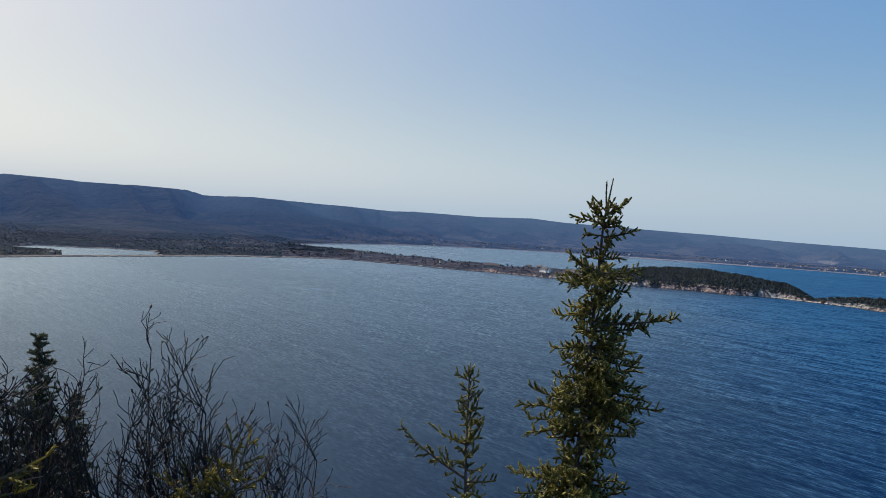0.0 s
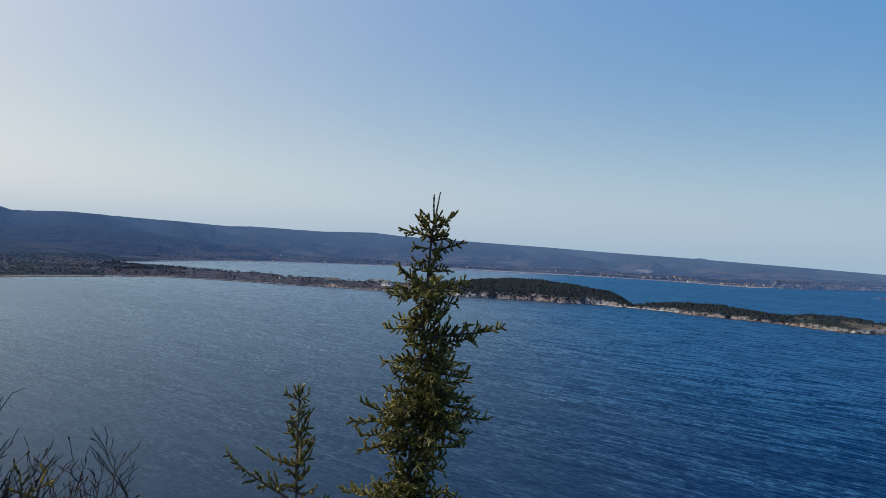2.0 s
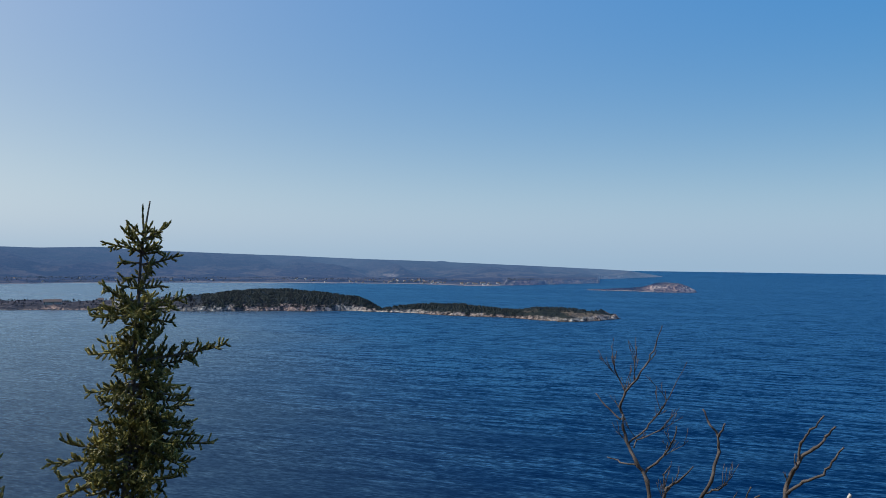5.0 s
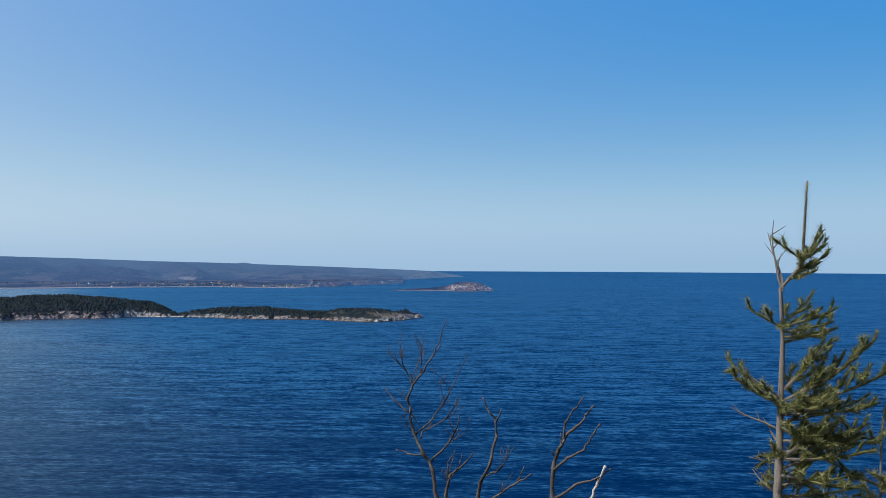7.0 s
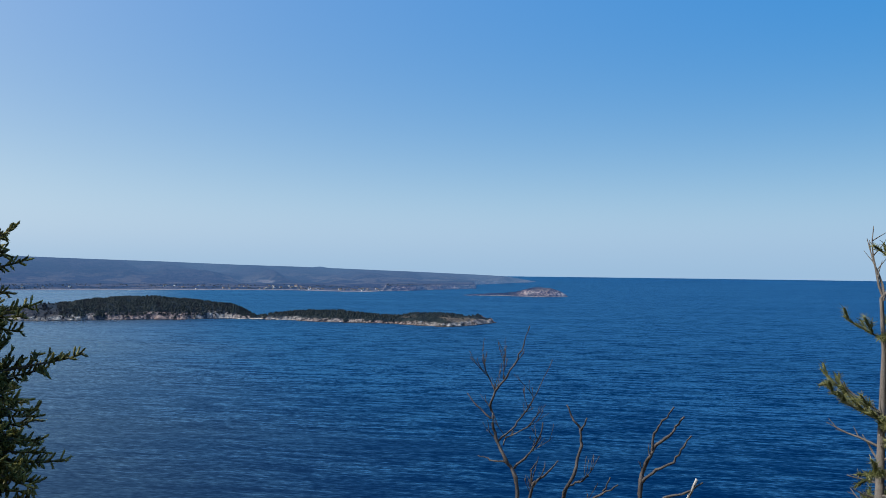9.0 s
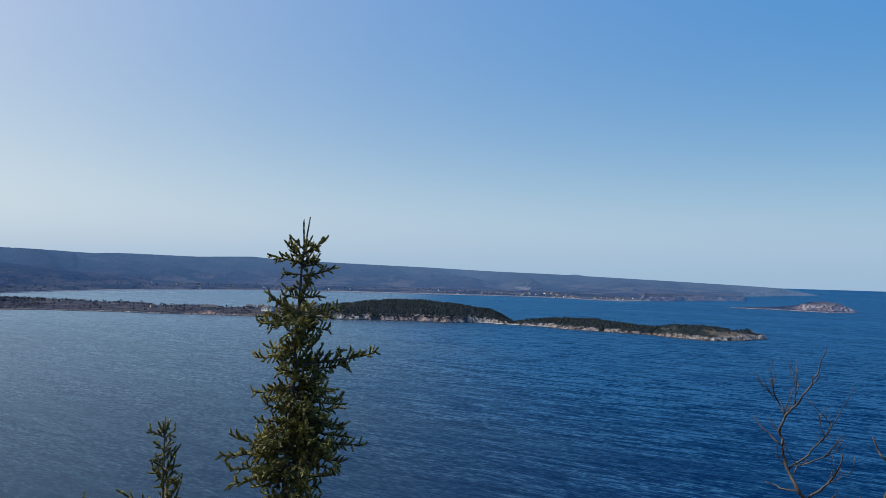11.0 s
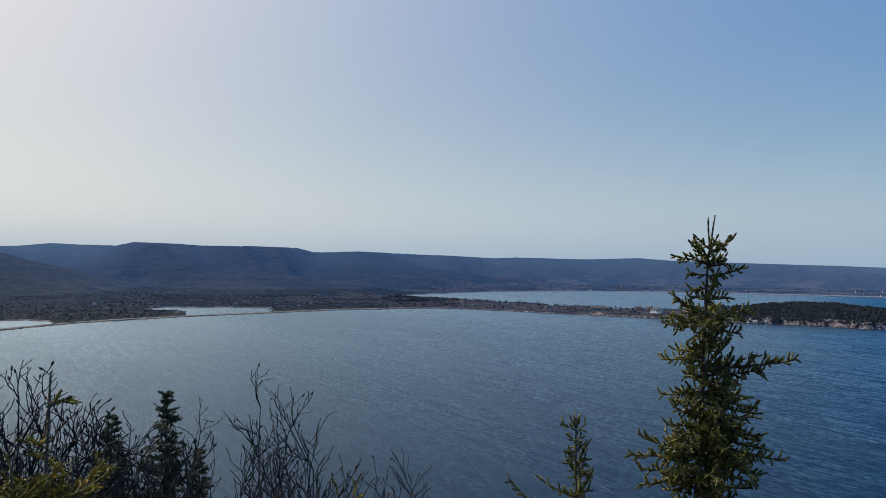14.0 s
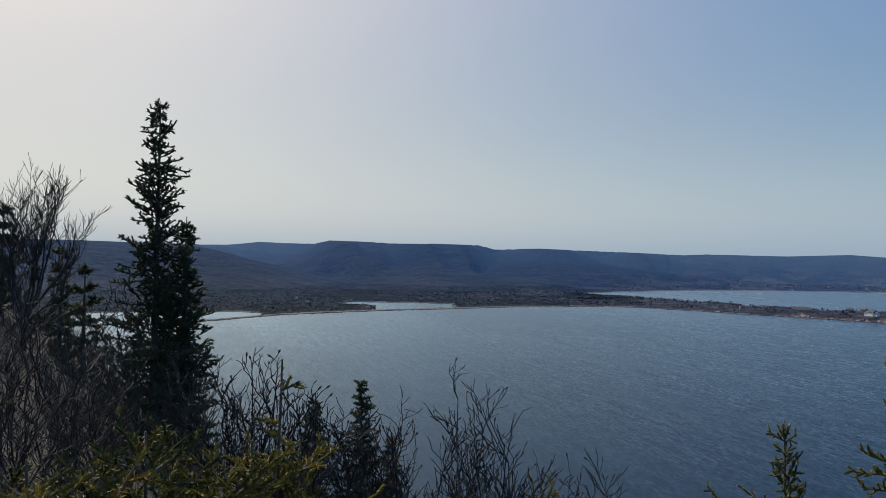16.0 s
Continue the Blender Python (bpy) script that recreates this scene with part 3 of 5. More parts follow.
az_peak = np.arange(27.0, 36.01, 0.1)
r_peak = np.array([4860.0, 4890.0, 4910.0, 4940.0])
lift = 0.19 * np.exp(-((az_peak - 32.3) / 1.0) ** 2) + 0.13 * np.exp(-((az_peak - 29.2) / 0.8) ** 2) + 0.05 * grain(az_peak, 0 * az_peak, 1.3, 4, 41.0)
z_peak = EYE + 4900 * np.tan(np.radians(skyline(az_peak) - 0.12 + lift))[None, :] - np.array([40.0, 0.0, 0.0, 40.0])[:, None]
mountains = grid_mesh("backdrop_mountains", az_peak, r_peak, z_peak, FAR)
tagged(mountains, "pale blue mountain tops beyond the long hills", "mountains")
tagged(ground, "low wooded shore and sand bars round the bay", "land")

az_hill = np.arange(0, 360, 4.0)
r_hill = np.concatenate([[0.05], np.geomspace(0.6, 260, 70)])
xs, ys = r_hill[:, None] * np.sin(np.radians(az_hill)), r_hill[:, None] * np.cos(np.radians(az_hill))
z_hill = slope_height(xs, ys) + grain(xs, ys, 0.5, 4, 5.0) * 0.16 * np.clip(r_hill / 3, 0, 1)[:, None]
hillside = grid_mesh("ground_hillside", az_hill, r_hill, z_hill + EYE, hill_ground, True)
tagged(hillside, "steep brushy hillside of brown leaf litter", "slope")


# ---- far woods and houses ----
def far_trees(name, az, r, z, tall, mat, conifer, label, seed):
    """Many small trees in one mesh: ragged spires, or sprays of bare twigs."""
    rng = np.random.default_rng(seed)
    n = len(az)
    x, y = r * np.sin(np.radians(az)), r * np.cos(np.radians(az))
    g_v, g_f = [], []
    k = 0
    for i in range(n):
        h, o = tall[i], np.array((x[i], y[i], z[i] - 0.4))
        w = h * conifer * rng.uniform(0.28, 0.60) if conifer else h * rng.uniform(0.32, 0.5)
        if conifer:
            for lo, hi, wide in ((0.08, 0.62, 1.0), (0.36, 0.84, 0.68), (0.64, 1.0, 0.4)):
                m = 6
                a = np.arange(m) * 2 * math.pi / m + rng.random()
                rad = w * wide * rng.uniform(0.65, 1.2, m)
                ring = np.stack([np.cos(a) * rad, np.sin(a) * rad, h * (lo + rng.uniform(-0.05, 0.05, m))], 1) + o
                g_v.extend(ring.tolist())
                g_v.append((o + (rng.normal(0, 0.02 * h), rng.normal(0, 0.02 * h), h * hi)).tolist())
                g_f.extend((k + j, k + (j + 1) % m, k + m) for j in range(m))
                k += m + 1
        else:
            for j in range(9):
                c = o + np.array((rng.normal(0, 0.4) * w, rng.normal(0, 0.4) * w, h * rng.uniform(0.15, 0.7)))
                t = c + np.array((rng.normal(0, 0.35) * w, rng.normal(0, 0.35) * w, h * rng.uniform(0.2, 0.4)))
                e = np.array((rng.normal(0, 0.3) * w, rng.normal(0, 0.3) * w, rng.normal(0, 0.1) * h))
                g_v.extend([(c - e).tolist(), (c + e).tolist(), t.tolist()])
                g_f.append((k, k + 1, k + 2))
                k += 3
    me = bpy.data.meshes.new(name)
    me.from_pydata(g_v, [], g_f)
    me.materials.append(mat)
    return tagged(new(name, me), label, "woods", kind="stuff")


def scatter(n, az0, az1, r0, r1, seed, ok):
    rng = np.random.default_rng(seed)
    az, r = rng.uniform(az0, az1, n), np.sqrt(rng.uniform(r0 * r0, r1 * r1, n))
    z = height(az, r)
    keep = ok(az, r, z, rng.random(n))
    return az[keep], r[keep], z[keep], rng.random(keep.sum())


a, r, z, q = scatter(25000, 11, 46, 960, 1420, 1, lambda a, r, z, p: (z > np.where(a > 39, 10.5, np.where(a > 28.2, 5.6, np.where(a > 26.2, 2.6, 5.6))) - 3.0 * (np.sin(a * 9) + np.sin(a * 23) > 0.7)) & (r < 1500) & (p < np.where(a < 14, 0.05, np.where(a > 39, 0.75, 0.95))))
far_trees("headland_spruce_woods", a, r, z, np.where(a > 38.5, 1.3 + 1.4 * q, 1.5 + 2.6 * q ** 1.5), far_conifer, 2.0, "dense dark spruce woods along the headland", 2)
a, r, z, q = scatter(9000, 13, 27, 1080, 1420, 13, lambda a, r, z, p: (z > 2.5) & (z < 16 + 6 * np.sin(a * 5)) & (p < 0.8) & (np.sin(a * 3.1) + np.sin(a * 7.7) > -0.6))
far_trees("headland_bare_woods", a, r, z, 1.6 + 2.2 * q, far_bare, False, "bare grey-brown trees below the headland's spruces", 14)
a, r, z, q = scatter(4200, -12, 14, 1130, 1900, 3, lambda a, r, z, p: (z > 2.4) & (p < 0.8))
far_trees("neck_bare_woods", a, r, z, 1.6 + 4.0 * q ** 2, far_bare, False, "bare brown trees and scrub on the low neck", 4)
a, r, z, q = scatter(420, -12, 14, 1130, 1900, 5, lambda a, r, z, p: (z > 3.5) & (p < 0.7))
far_trees("neck_spruce_woods", a, r, z, 2.5 + 2.5 * q, far_conifer, True, "scattered spruces among bare trees on the neck", 6)
a, r, z, q = scatter(30000, -52, -7, 960, 2000, 7, lambda a, r, z, p: (z > 1.7) & (z < 16) & (p < 0.9))
far_trees("shore_bare_woods", a, r, z, 1.4 + 1.6 * q, far_bare, False, "bare brown woods on the bay's low shore", 8)
a, r, z, q = scatter(1300, -52, -7, 960, 2300, 9, lambda a, r, z, p: (z > 1.7) & (z < 18) & (np.sin(a * 1.7) + np.sin(r * 0.013) + p > 0.9))
far_trees("shore_spruce_woods", a, r, z, 1.8 + 2.2 * q, far_conifer, True, "dark spruces scattered along the bay's low shore", 10)
a, r, z, q = scatter(5000, -10, 44, 1900, 2900, 11, lambda a, r, z, p: (z > 2.2) & ((a < 36.5) | (r > shore(a) + 90)) & (z < 30) & (r > shore(a) + 12) & (r < shore(a) + 420))
far_trees("far_shore_woods", a, r, z, 2.2 + 2.4 * q, far_conifer, True, "thin line of dark woods along the far shore", 12)


def box(geo, x0, x1, y0, y1, z0, z1):
    geo.add([(x, y, zz) for zz in (z0, z1) for x, y in ((x0, y0), (x1, y0), (x1, y1), (x0, y1))],
            [(3, 2, 1, 0), (4, 5, 6, 7), (0, 1, 5, 4), (1, 2, 6, 5), (2, 3, 7, 6), (3, 0, 4, 7)])


def house(name, label, wide, deep, tall, wall, roof, group, wings=0):
    ob = thing(name, (0, 0, 0), label, "house", group)
    def block(cx, w, d, h):
        g = Geo()
        box(g, cx - w / 2, cx + w / 2, -d / 2, d / 2, -1.5, h)
        g.add([(cx - w / 2, -d / 2, h), (cx - w / 2, d / 2, h), (cx - w / 2, 0, h + d * 0.4)], [(0, 2, 1)])
        g.add([(cx + w / 2, -d / 2, h), (cx + w / 2, d / 2, h), (cx + w / 2, 0, h + d * 0.4)], [(0, 1, 2)])
        wob = part("wall", g, wall, ob)
        for i in range(max(2, int(w / 3))):
            gx = cx - w / 2 + w * (i + 0.5) / max(2, int(w / 3))
            g = Geo()
            box(g, gx - 0.5, gx + 0.5, -d / 2 - 0.06, -d / 2 + 0.1, h * 0.35, h * 0.8)
            part("window", g, window_dark, wob)
        g = Geo()
        e = 0.5
        for sgn in (-1, 1):
            lo, hi = (sgn * (d / 2 + e), h - e * 0.8), (0, h + d * 0.4 + 0.05)
            g.add([(x, yy, zz + t) for t in (0, 0.25) for x, (yy, zz) in ((cx - w / 2 - e, lo), (cx + w / 2 + e, lo), (cx + w / 2 + e, hi), (cx - w / 2 - e, hi))],
                  [(0, 1, 2, 3), (7, 6, 5, 4), (0, 4, 5, 1), (1, 5, 6, 2), (2, 6, 7, 3), (3, 7, 4, 0)])
        part("roof", g, roof, ob)
        g = Geo()
        box(g, cx + w * 0.2, cx + w * 0.2 + 0.8, -0.4, 0.4, h, h + d * 0.4 + 1.1)
        part("chimney", g, brick_red, ob)
    block(0, wide, deep, tall)
    if wings:
        block(-wide * 0.5 - wings / 2 + 1, wings, deep * 0.8, tall * 0.7)
        block(wide * 0.5 + wings / 2 - 1, wings, deep * 0.8, tall * 0.75)
    return ob


def set_down(ob, az, r, turn):
    x, y = r * math.sin(radians(az)), r * math.cos(radians(az))
    return pose(x, y, max(1.2, float(height(az, r))) , 0, 0, turn)


lodge = house("white_lodge", "white wooden lodge with dark roof on the headland", 11, 8, 5.5, white_wall, dark_roof, "", 6)
lodge.matrix_basis = set_down(lodge, 8.3, 1196, -52)
hall = house("long_hall", "long low grey building among bare trees", 24, 8, 4, grey_wall, red_roof, "houses on the neck", 0)
hall.matrix_basis = set_down(hall, 4.0, 1240, -4)
kinds = [house("shore_house", "small white house with dark roof by the shore", 11, 8, 4.5, white_wall, dark_roof, "houses on the far shore"),
         house("shore_house", "small grey house with red roof by the shore", 12, 8, 4.0, grey_wall, red_roof, "houses on the far shore"),
         house("shore_house", "small grey house with dark roof by the shore", 9, 7, 5.0, grey_wall, dark_roof, "houses on the far shore")]
rng = random.Random(5)
SHORE = 74
for i in range(SHORE + 10):
    az = rng.choice([rng.uniform(-4, 37), rng.uniform(20, 37), rng.uniform(30, 37)]) if i < SHORE else rng.uniform(-39, -16)
    r = float(shore(np.array(az))) + rng.uniform(18, 260)
    while i >= SHORE and height(np.array([az]), np.array([r]))[0] < 2.0:
        az, r = rng.uniform(-36, -14), r + 25
    m = set_down(None, az, r, -az + rng.uniform(-50, 50))
    ob = kinds[i] if i < 3 else copy_thing(kinds[i % 3], m)
    ob.scale = (0.62, 0.62, 0.62) if i < SHORE else (0.5, 0.5, 0.5)
    if i < 3:
        ob.matrix_basis = m
for i in range(7):
    az, r = rng.uniform(-5, 12.5), rng.uniform(1150, 1330)
    while height(np.array([az]), np.array([r]))[0] < 3.0:
        az, r = rng.uniform(-5, 12.5), rng.uniform(1150, 1330)
    copy_thing(kinds[1 + i % 2], set_down(None, az, r, -az + rng.uniform(-50, 50))).scale = (0.7, 0.7, 0.7)


# ---- near trees and shrubs ----
class Look:
    """Needle and shoot sizes of a kind of conifer."""

    def __init__(self, needle, bark, per_metre, length, width, spacing, flat=0.0, ahead=0.7, side=0.5, core=0.007, wild=0.42, wood=1.0, rise=0.0):
        self.core, self.wild, self.wood, self.rise = core, wild, wood, rise
        self.needle, self.bark, self.per_metre, self.length, self.width = needle, bark, per_metre, length, width
        self.spacing, self.flat, self.ahead, self.side = spacing, flat, ahead, side


def bough(tree, start, az, length, pitch, upturn, kind, rng, bare=0.12, thick=0.011):
    """One branch with side shoots and needles; needles start past the bare part."""
    wood, leaf = Geo(), Geo()
    d = toward(az, pitch)
    n = max(4, int(length / 0.06))
    pts = [Vector(start)]
    for i in range(n):
        f = i / n
        d = (d + Vector((rng.normal(0, 0.05), rng.normal(0, 0.05), rng.normal(0, 0.04) + upturn * (f - 0.25) * 1.6 / n))).normalized()
        pts.append(pts[-1] + d * (length / n))
    rad = [kind.wood * thick * min(1.3, 0.35 + length) * (1 - 0.8 * i / n) + 0.0012 for i in range(n + 1)]
    wood.tube(pts, rad, 5)

    def needled(p, q):
        leaf.tube([p, p.lerp(q, 0.5), q], [kind.core * 0.8, kind.core, kind.core * 0.5], 4)
        leaf.needles(p, q, kind.per_metre, kind.length, kind.width, rng, kind.flat, kind.ahead)

    def at(f):
        k = min(int(f * n), n - 1)
        return pts[k].lerp(pts[k + 1], f * n - k), (pts[k + 1] - pts[k]).normalized()

    for i in range(n):
        if (i + 1) / n > max(bare, 0.3 if kind.wood == 1.0 else 0.2):
            needled(pts[i], pts[i + 1])
    m = max(3, int(length * (1 - bare) / kind.spacing))
    if length < 0.21 and pitch > 75:
        m = 0
    for i in range(m):
        f = bare + (1 - bare) * (i + rng.random() * 0.7) / m
        p, d = at(min(f, 0.98))
        side = d.cross(Vector((0, 0, 1))).normalized() * (1 if i % 2 else -1)
        w = (d * rng.uniform(0.4, 0.9) + side * rng.uniform(0.3, 1.0) + Vector((0, 0, rng.normal(0.08 + kind.rise, kind.wild)))).normalized()
        ln = max(0.05, length * kind.side * (1.08 - f) * rng.uniform(0.4, 1.1))
        q = p + w * ln
        bend = q + Vector((0, 0, ln * 0.12 * (1 if upturn > 0 else -1)))
        mid = p.lerp(bend, 0.5) - Vector((0, 0, 0.03 * ln))
        wood.tube([p, mid, bend], [0.0035 * kind.wood, 0.0025 * kind.wood, 0.0012], 4)
        needled(p.lerp(mid, 0.3), mid)
        needled(mid, bend)
        if ln > 0.055:
            c = max(2, int(ln / (kind.spacing * 1.25)))
            for j in range(c):
                g = 0.25 + 0.7 * (j + rng.random() * 0.5) / c
                o = p.lerp(mid, g * 2) if g < 0.5 else mid.lerp(bend, g * 2 - 1)
                s2 = w.cross(Vector((0, 0, 1))).normalized() * (1 if j % 2 else -1)
                w2 = (w * 0.7 + s2 * rng.uniform(0.3, 0.9) + Vector((0, 0, rng.normal(0.10 + kind.rise, kind.wild)))).normalized()
                l2 = min(max(0.032, ln * 0.42 * (1.1 - g)), 0.11) * rng.uniform(0.7, 1.2)
                wood.tube([o, o + w2 * l2], [0.002, 0.001], 3)
                needled(o, o + w2 * l2)
    b = part("branch", wood, kind.bark, tree)
    part("needles", leaf, kind.needle, b)
    return b


def conifer(name, label, base, trunk, r0, boughs, kind, seed, category="spruce", group=""):
    """trunk: points from the tip downwards; it runs on to the base. boughs: drop below the tip, azimuth, length, pitch, upturn."""
    rng = np.random.default_rng(seed)
    tree = thing(name, base, label, category, group)
    line = [Vector(p) - base for p in trunk] + [Vector((0, 0, -0.15))]
    total = line[0].z + 0.15
    smooth_line = []
    for p, q in zip(line, line[1:]):
        k = max(1, int((p - q).length / 0.12))
        smooth_line += [p.lerp(q, i / k) for i in range(k)]
    smooth_line.append(line[-1])
    g = Geo()
    g.tube(smooth_line, [0.0035 + (r0 - 0.0035) * ((line[0].z - p.z) / total) ** (0.8 if kind.wood == 1.0 else 1.15) * (1 + rng.normal(0, 0.04)) for p in smooth_line], 9)
    part("trunk", g, kind.bark, tree, smooth=True)

    def axis(drop):
        zz = line[0].z - drop
        for p, q in zip(line, line[1:]):
            if q.z <= zz <= p.z:
                return p.lerp(q, (p.z - zz) / max(p.z - q.z, 1e-6))
        return line[-1]

    g = Geo()
    for i in range(4):
        g.needles(axis(0.28 * i / 4), axis(0.28 * (i + 1) / 4), kind.per_metre * (0.85 if kind.wood == 1.0 else 1.2), kind.length * (1.0 if kind.wood == 1.0 else 0.95), kind.width, rng, 0, kind.ahead if kind.wood == 1.0 else 0.45)
    part("needles", g, kind.needle, tree)
    for drop, az, length, pitch, up in boughs:
        bough(tree, axis(drop), az, length, pitch, up, kind, rng)
    return tree


def whorls(seed, drops, reach, per=6, pitch=12, up=0.5, spread=16, wave=12):
    """Boughs all round at each drop, as long as reach(drop) says."""
    rng = np.random.default_rng(seed)
    out = []
    for d in drops:
        n = max(3, int(per + rng.integers(-1, 2)))
        a0 = rng.uniform(0, 360)
        for i in range(n):
            out.append((d + rng.normal(0, 0.03), a0 + 360 * i / n + rng.normal(0, spread), reach(d) * rng.uniform(0.5, 1.2), pitch + rng.normal(0, wave), up))
    return out


SPRUCE = Look(spruce_needles, spruce_bark, 310, 0.0135, 0.0044, 0.0130, ahead=0.45, side=0.34, core=0.0068, wild=1.0, rise=0.0)
SPINDLY = Look(spruce_needles, spruce_bark, 300, 0.0145, 0.0046, 0.020, ahead=0.45, side=0.28, core=0.0066, wild=0.8, rise=0.05)
SPRUCE_LOW = Look(spruce_needles, spruce_bark, 200, 0.020, 0.005, 0.06, core=0.009)
R, L, NEAR, AWAY = 104, -76, 194, 14

# the spruce in the open, its crown bared below the tip
main_boughs = [
    (0.19, L, 0.17, 84, 0.1), (0.22, R, 0.15, 30, 0.2), (0.23, R - 30, 0.11, 26, 0.3), (0.25, L + 20, 0.15, 52, 0.2), (0.20, R + 60, 0.09, 30, 0.2), (0.20, L - 50, 0.10, 30, 0.2),
    (0.28, L, 0.19, 16, 0.5), (0.28, 40, 0.12, 25, 0.4), (0.29, 230, 0.13, 20, 0.4), (0.29, R + 30, 0.12, 14, 0.4), (0.27, NEAR, 0.11, 35, 0.3), (0.26, L - 35, 0.13, 35, 0.3), (0.30, AWAY, 0.13, 14, 0.4), (0.30, R, 0.11, 8, 0.2),
    (0.36, R, 0.20, 16, 0.9), (0.35, L, 0.11, 6, 0.2), (0.36, 60, 0.08, 5, 0.3), (0.43, L, 0.09, 2, 0.2), (0.42, 20, 0.07, 5, 0.2),
    (0.49, R, 0.13, 2, 0.2), (0.49, L - 20, 0.11, 6, 0.3), (0.49, NEAR, 0.09, 4, 0.2),
    (0.57, L - 10, 0.22, 30, 1.6), (0.58, L + 25, 0.18, 22, 1.2)]
main_boughs += [
    (0.58, R, 0.26, 8, 0.9), (0.60, R + 35, 0.24, 4, 0.5), (0.60, R - 40, 0.22, 6, 0.5), (0.60, NEAR, 0.22, 0, 0.4), (0.62, AWAY, 0.22, 5, 0.4), (0.62, L, 0.24, 0, 0.4), (0.64, L - 40, 0.24, 0, 0.4),
    (0.82, L, 0.24, -8, 0.7), (0.78, L + 30, 0.20, -5, 0.5), (0.90, R, 0.50, 11, 0.5), (0.93, R - 8, 0.34, 6, 0.6), (0.88, R + 12, 0.22, 48, 1.2),
    (1.02, L + 5, 0.24, -4, 0.6), (1.05, R + 15, 0.30, -8, 0.4), (1.20, L - 5, 0.20, -6, 0.5), (1.20, R - 5, 0.32, -12, 0.3), (1.30, R, 0.44, -8, 0.5), (1.33, R + 25, 0.36, -14, 0.3),
    (1.38, L, 0.40, -2, 0.6), (1.35, L + 18, 0.36, 10, 1.0), (1.42, L - 22, 0.34, -8, 0.4), (1.48, L + 4, 0.34, -14, 0.4)]
main_boughs += [(1.52, R, 0.28, 2, 0.4), (1.55, R - 35, 0.24, -6, 0.4), (1.58, R + 30, 0.24, -10, 0.3), (1.78, L, 0.38, -4, 0.5), (1.80, L + 22, 0.36, -2, 0.5), (1.82, L - 25, 0.34, -8, 0.4), (1.78, R, 0.30, -8, 0.3), (1.84, R - 25, 0.28, -10, 0.3), (1.84, R + 25, 0.30, -10, 0.3)]
main_boughs += [(d, R + a, ln, -8, 0.4) for d, a, ln in ((0.98, 20, 0.27), (1.02, -30, 0.26), (1.08, 5, 0.30), (1.12, 40, 0.28), (1.14, -15, 0.30), (1.18, 15, 0.32), (1.22, -40, 0.28), (1.25, 8, 0.34), (1.28, 35, 0.30), (1.32, -12, 0.34), (1.36, 18, 0.34), (1.40, -30, 0.28), (1.42, 5, 0.30), (1.46, 45, 0.26))]
main_boughs += whorls(3, np.arange(0.60, 1.74, 0.07), lambda d: float(np.interp(d, [0.6, 0.70, 0.80, 0.95, 1.05, 1.15, 1.25, 1.4, 1.55, 1.66, 1.74], [0.20, 0.17, 0.16, 0.16, 0.21, 0.19, 0.22, 0.26, 0.22, 0.18, 0.25])), 7, -6, 0.2, wave=24)
main_boughs += whorls(4, np.arange(1.76, 2.05, 0.07), lambda d: 0.27, 7, -6, 0.4)
spot = E(0.66, 3.75, slope_at(0.66, 3.75))
spruce = conifer("spruce_tree", "tall green spruce with sparse mossy crown on the slope", spot,
                 [E(1.01, 4.37, 0.34), E(0.97, 4.38, 0.05), E(0.94, 4.36, -0.64), E(0.92, 4.30, -0.97), E(0.87, 4.20, -1.35), E(0.83, 4.10, -1.7)], 0.036, main_boughs, SPRUCE, 21)
rng = np.random.default_rng(8)
for drop, az, ln, pitch, up in whorls(9, [2.2, 2.5, 2.8, 3.1, 3.4], lambda d: 0.55 + 0.15 * (d - 2.0), 6, -8, 0.4):
    f = (drop - 2.04) / 2.1
    bough(spruce, (E(0.83, 4.10, -1.7) - spot).lerp(Vector((0, 0, 0)), min(f, 0.95)), az, ln, pitch, up, SPRUCE_LOW, rng)

# the small thin spruce beside it
spot = E(0.26, 4.35, slope_at(0.26, 4.35))
small_boughs = [(0.12, L, 0.11, 22, 0.2), (0.11, R, 0.08, 70, 0.2), (0.10, 220, 0.08, 50, 0.2), (0.13, 60, 0.09, 30, 0.2), (0.12, L + 10, 0.10, 75, 0.0),
                (0.24, R, 0.07, 40, 0.3), (0.28, L, 0.07, 35, 0.3), (0.34, R, 0.18, 66, 0.4), (0.36, L + 30, 0.10, 30, 0.4), (0.38, R + 40, 0.12, 20, 0.4),
                (0.52, L, 0.26, 26, 0.6), (0.54, R, 0.24, 62, 0.5), (0.50, NEAR, 0.13, 20, 0.4), (0.52, AWAY, 0.15, 25, 0.4),
                (0.72, L, 0.55, 30, 1.0), (0.74, R, 0.20, 15, 0.6)]
small_boughs += whorls(12, np.arange(0.22, 0.74, 0.09), lambda d: 0.05 + 0.11 * d, 4, 38, 0.5) + whorls(13, [0.76, 0.9, 1.05, 1.2, 1.4], lambda d: 0.14 + 0.18 * (d - 0.6), 5, 8, 0.5)
conifer("spruce_tree", "small thin spruce with straggling branches beside the tall spruce", spot,
        [E(0.24, 4.81, -0.91), E(0.24, 4.76, -1.12), E(0.24, 4.67, -1.47), E(0.25, 4.57, -1.74)], 0.028, small_boughs, SPINDLY, 22)

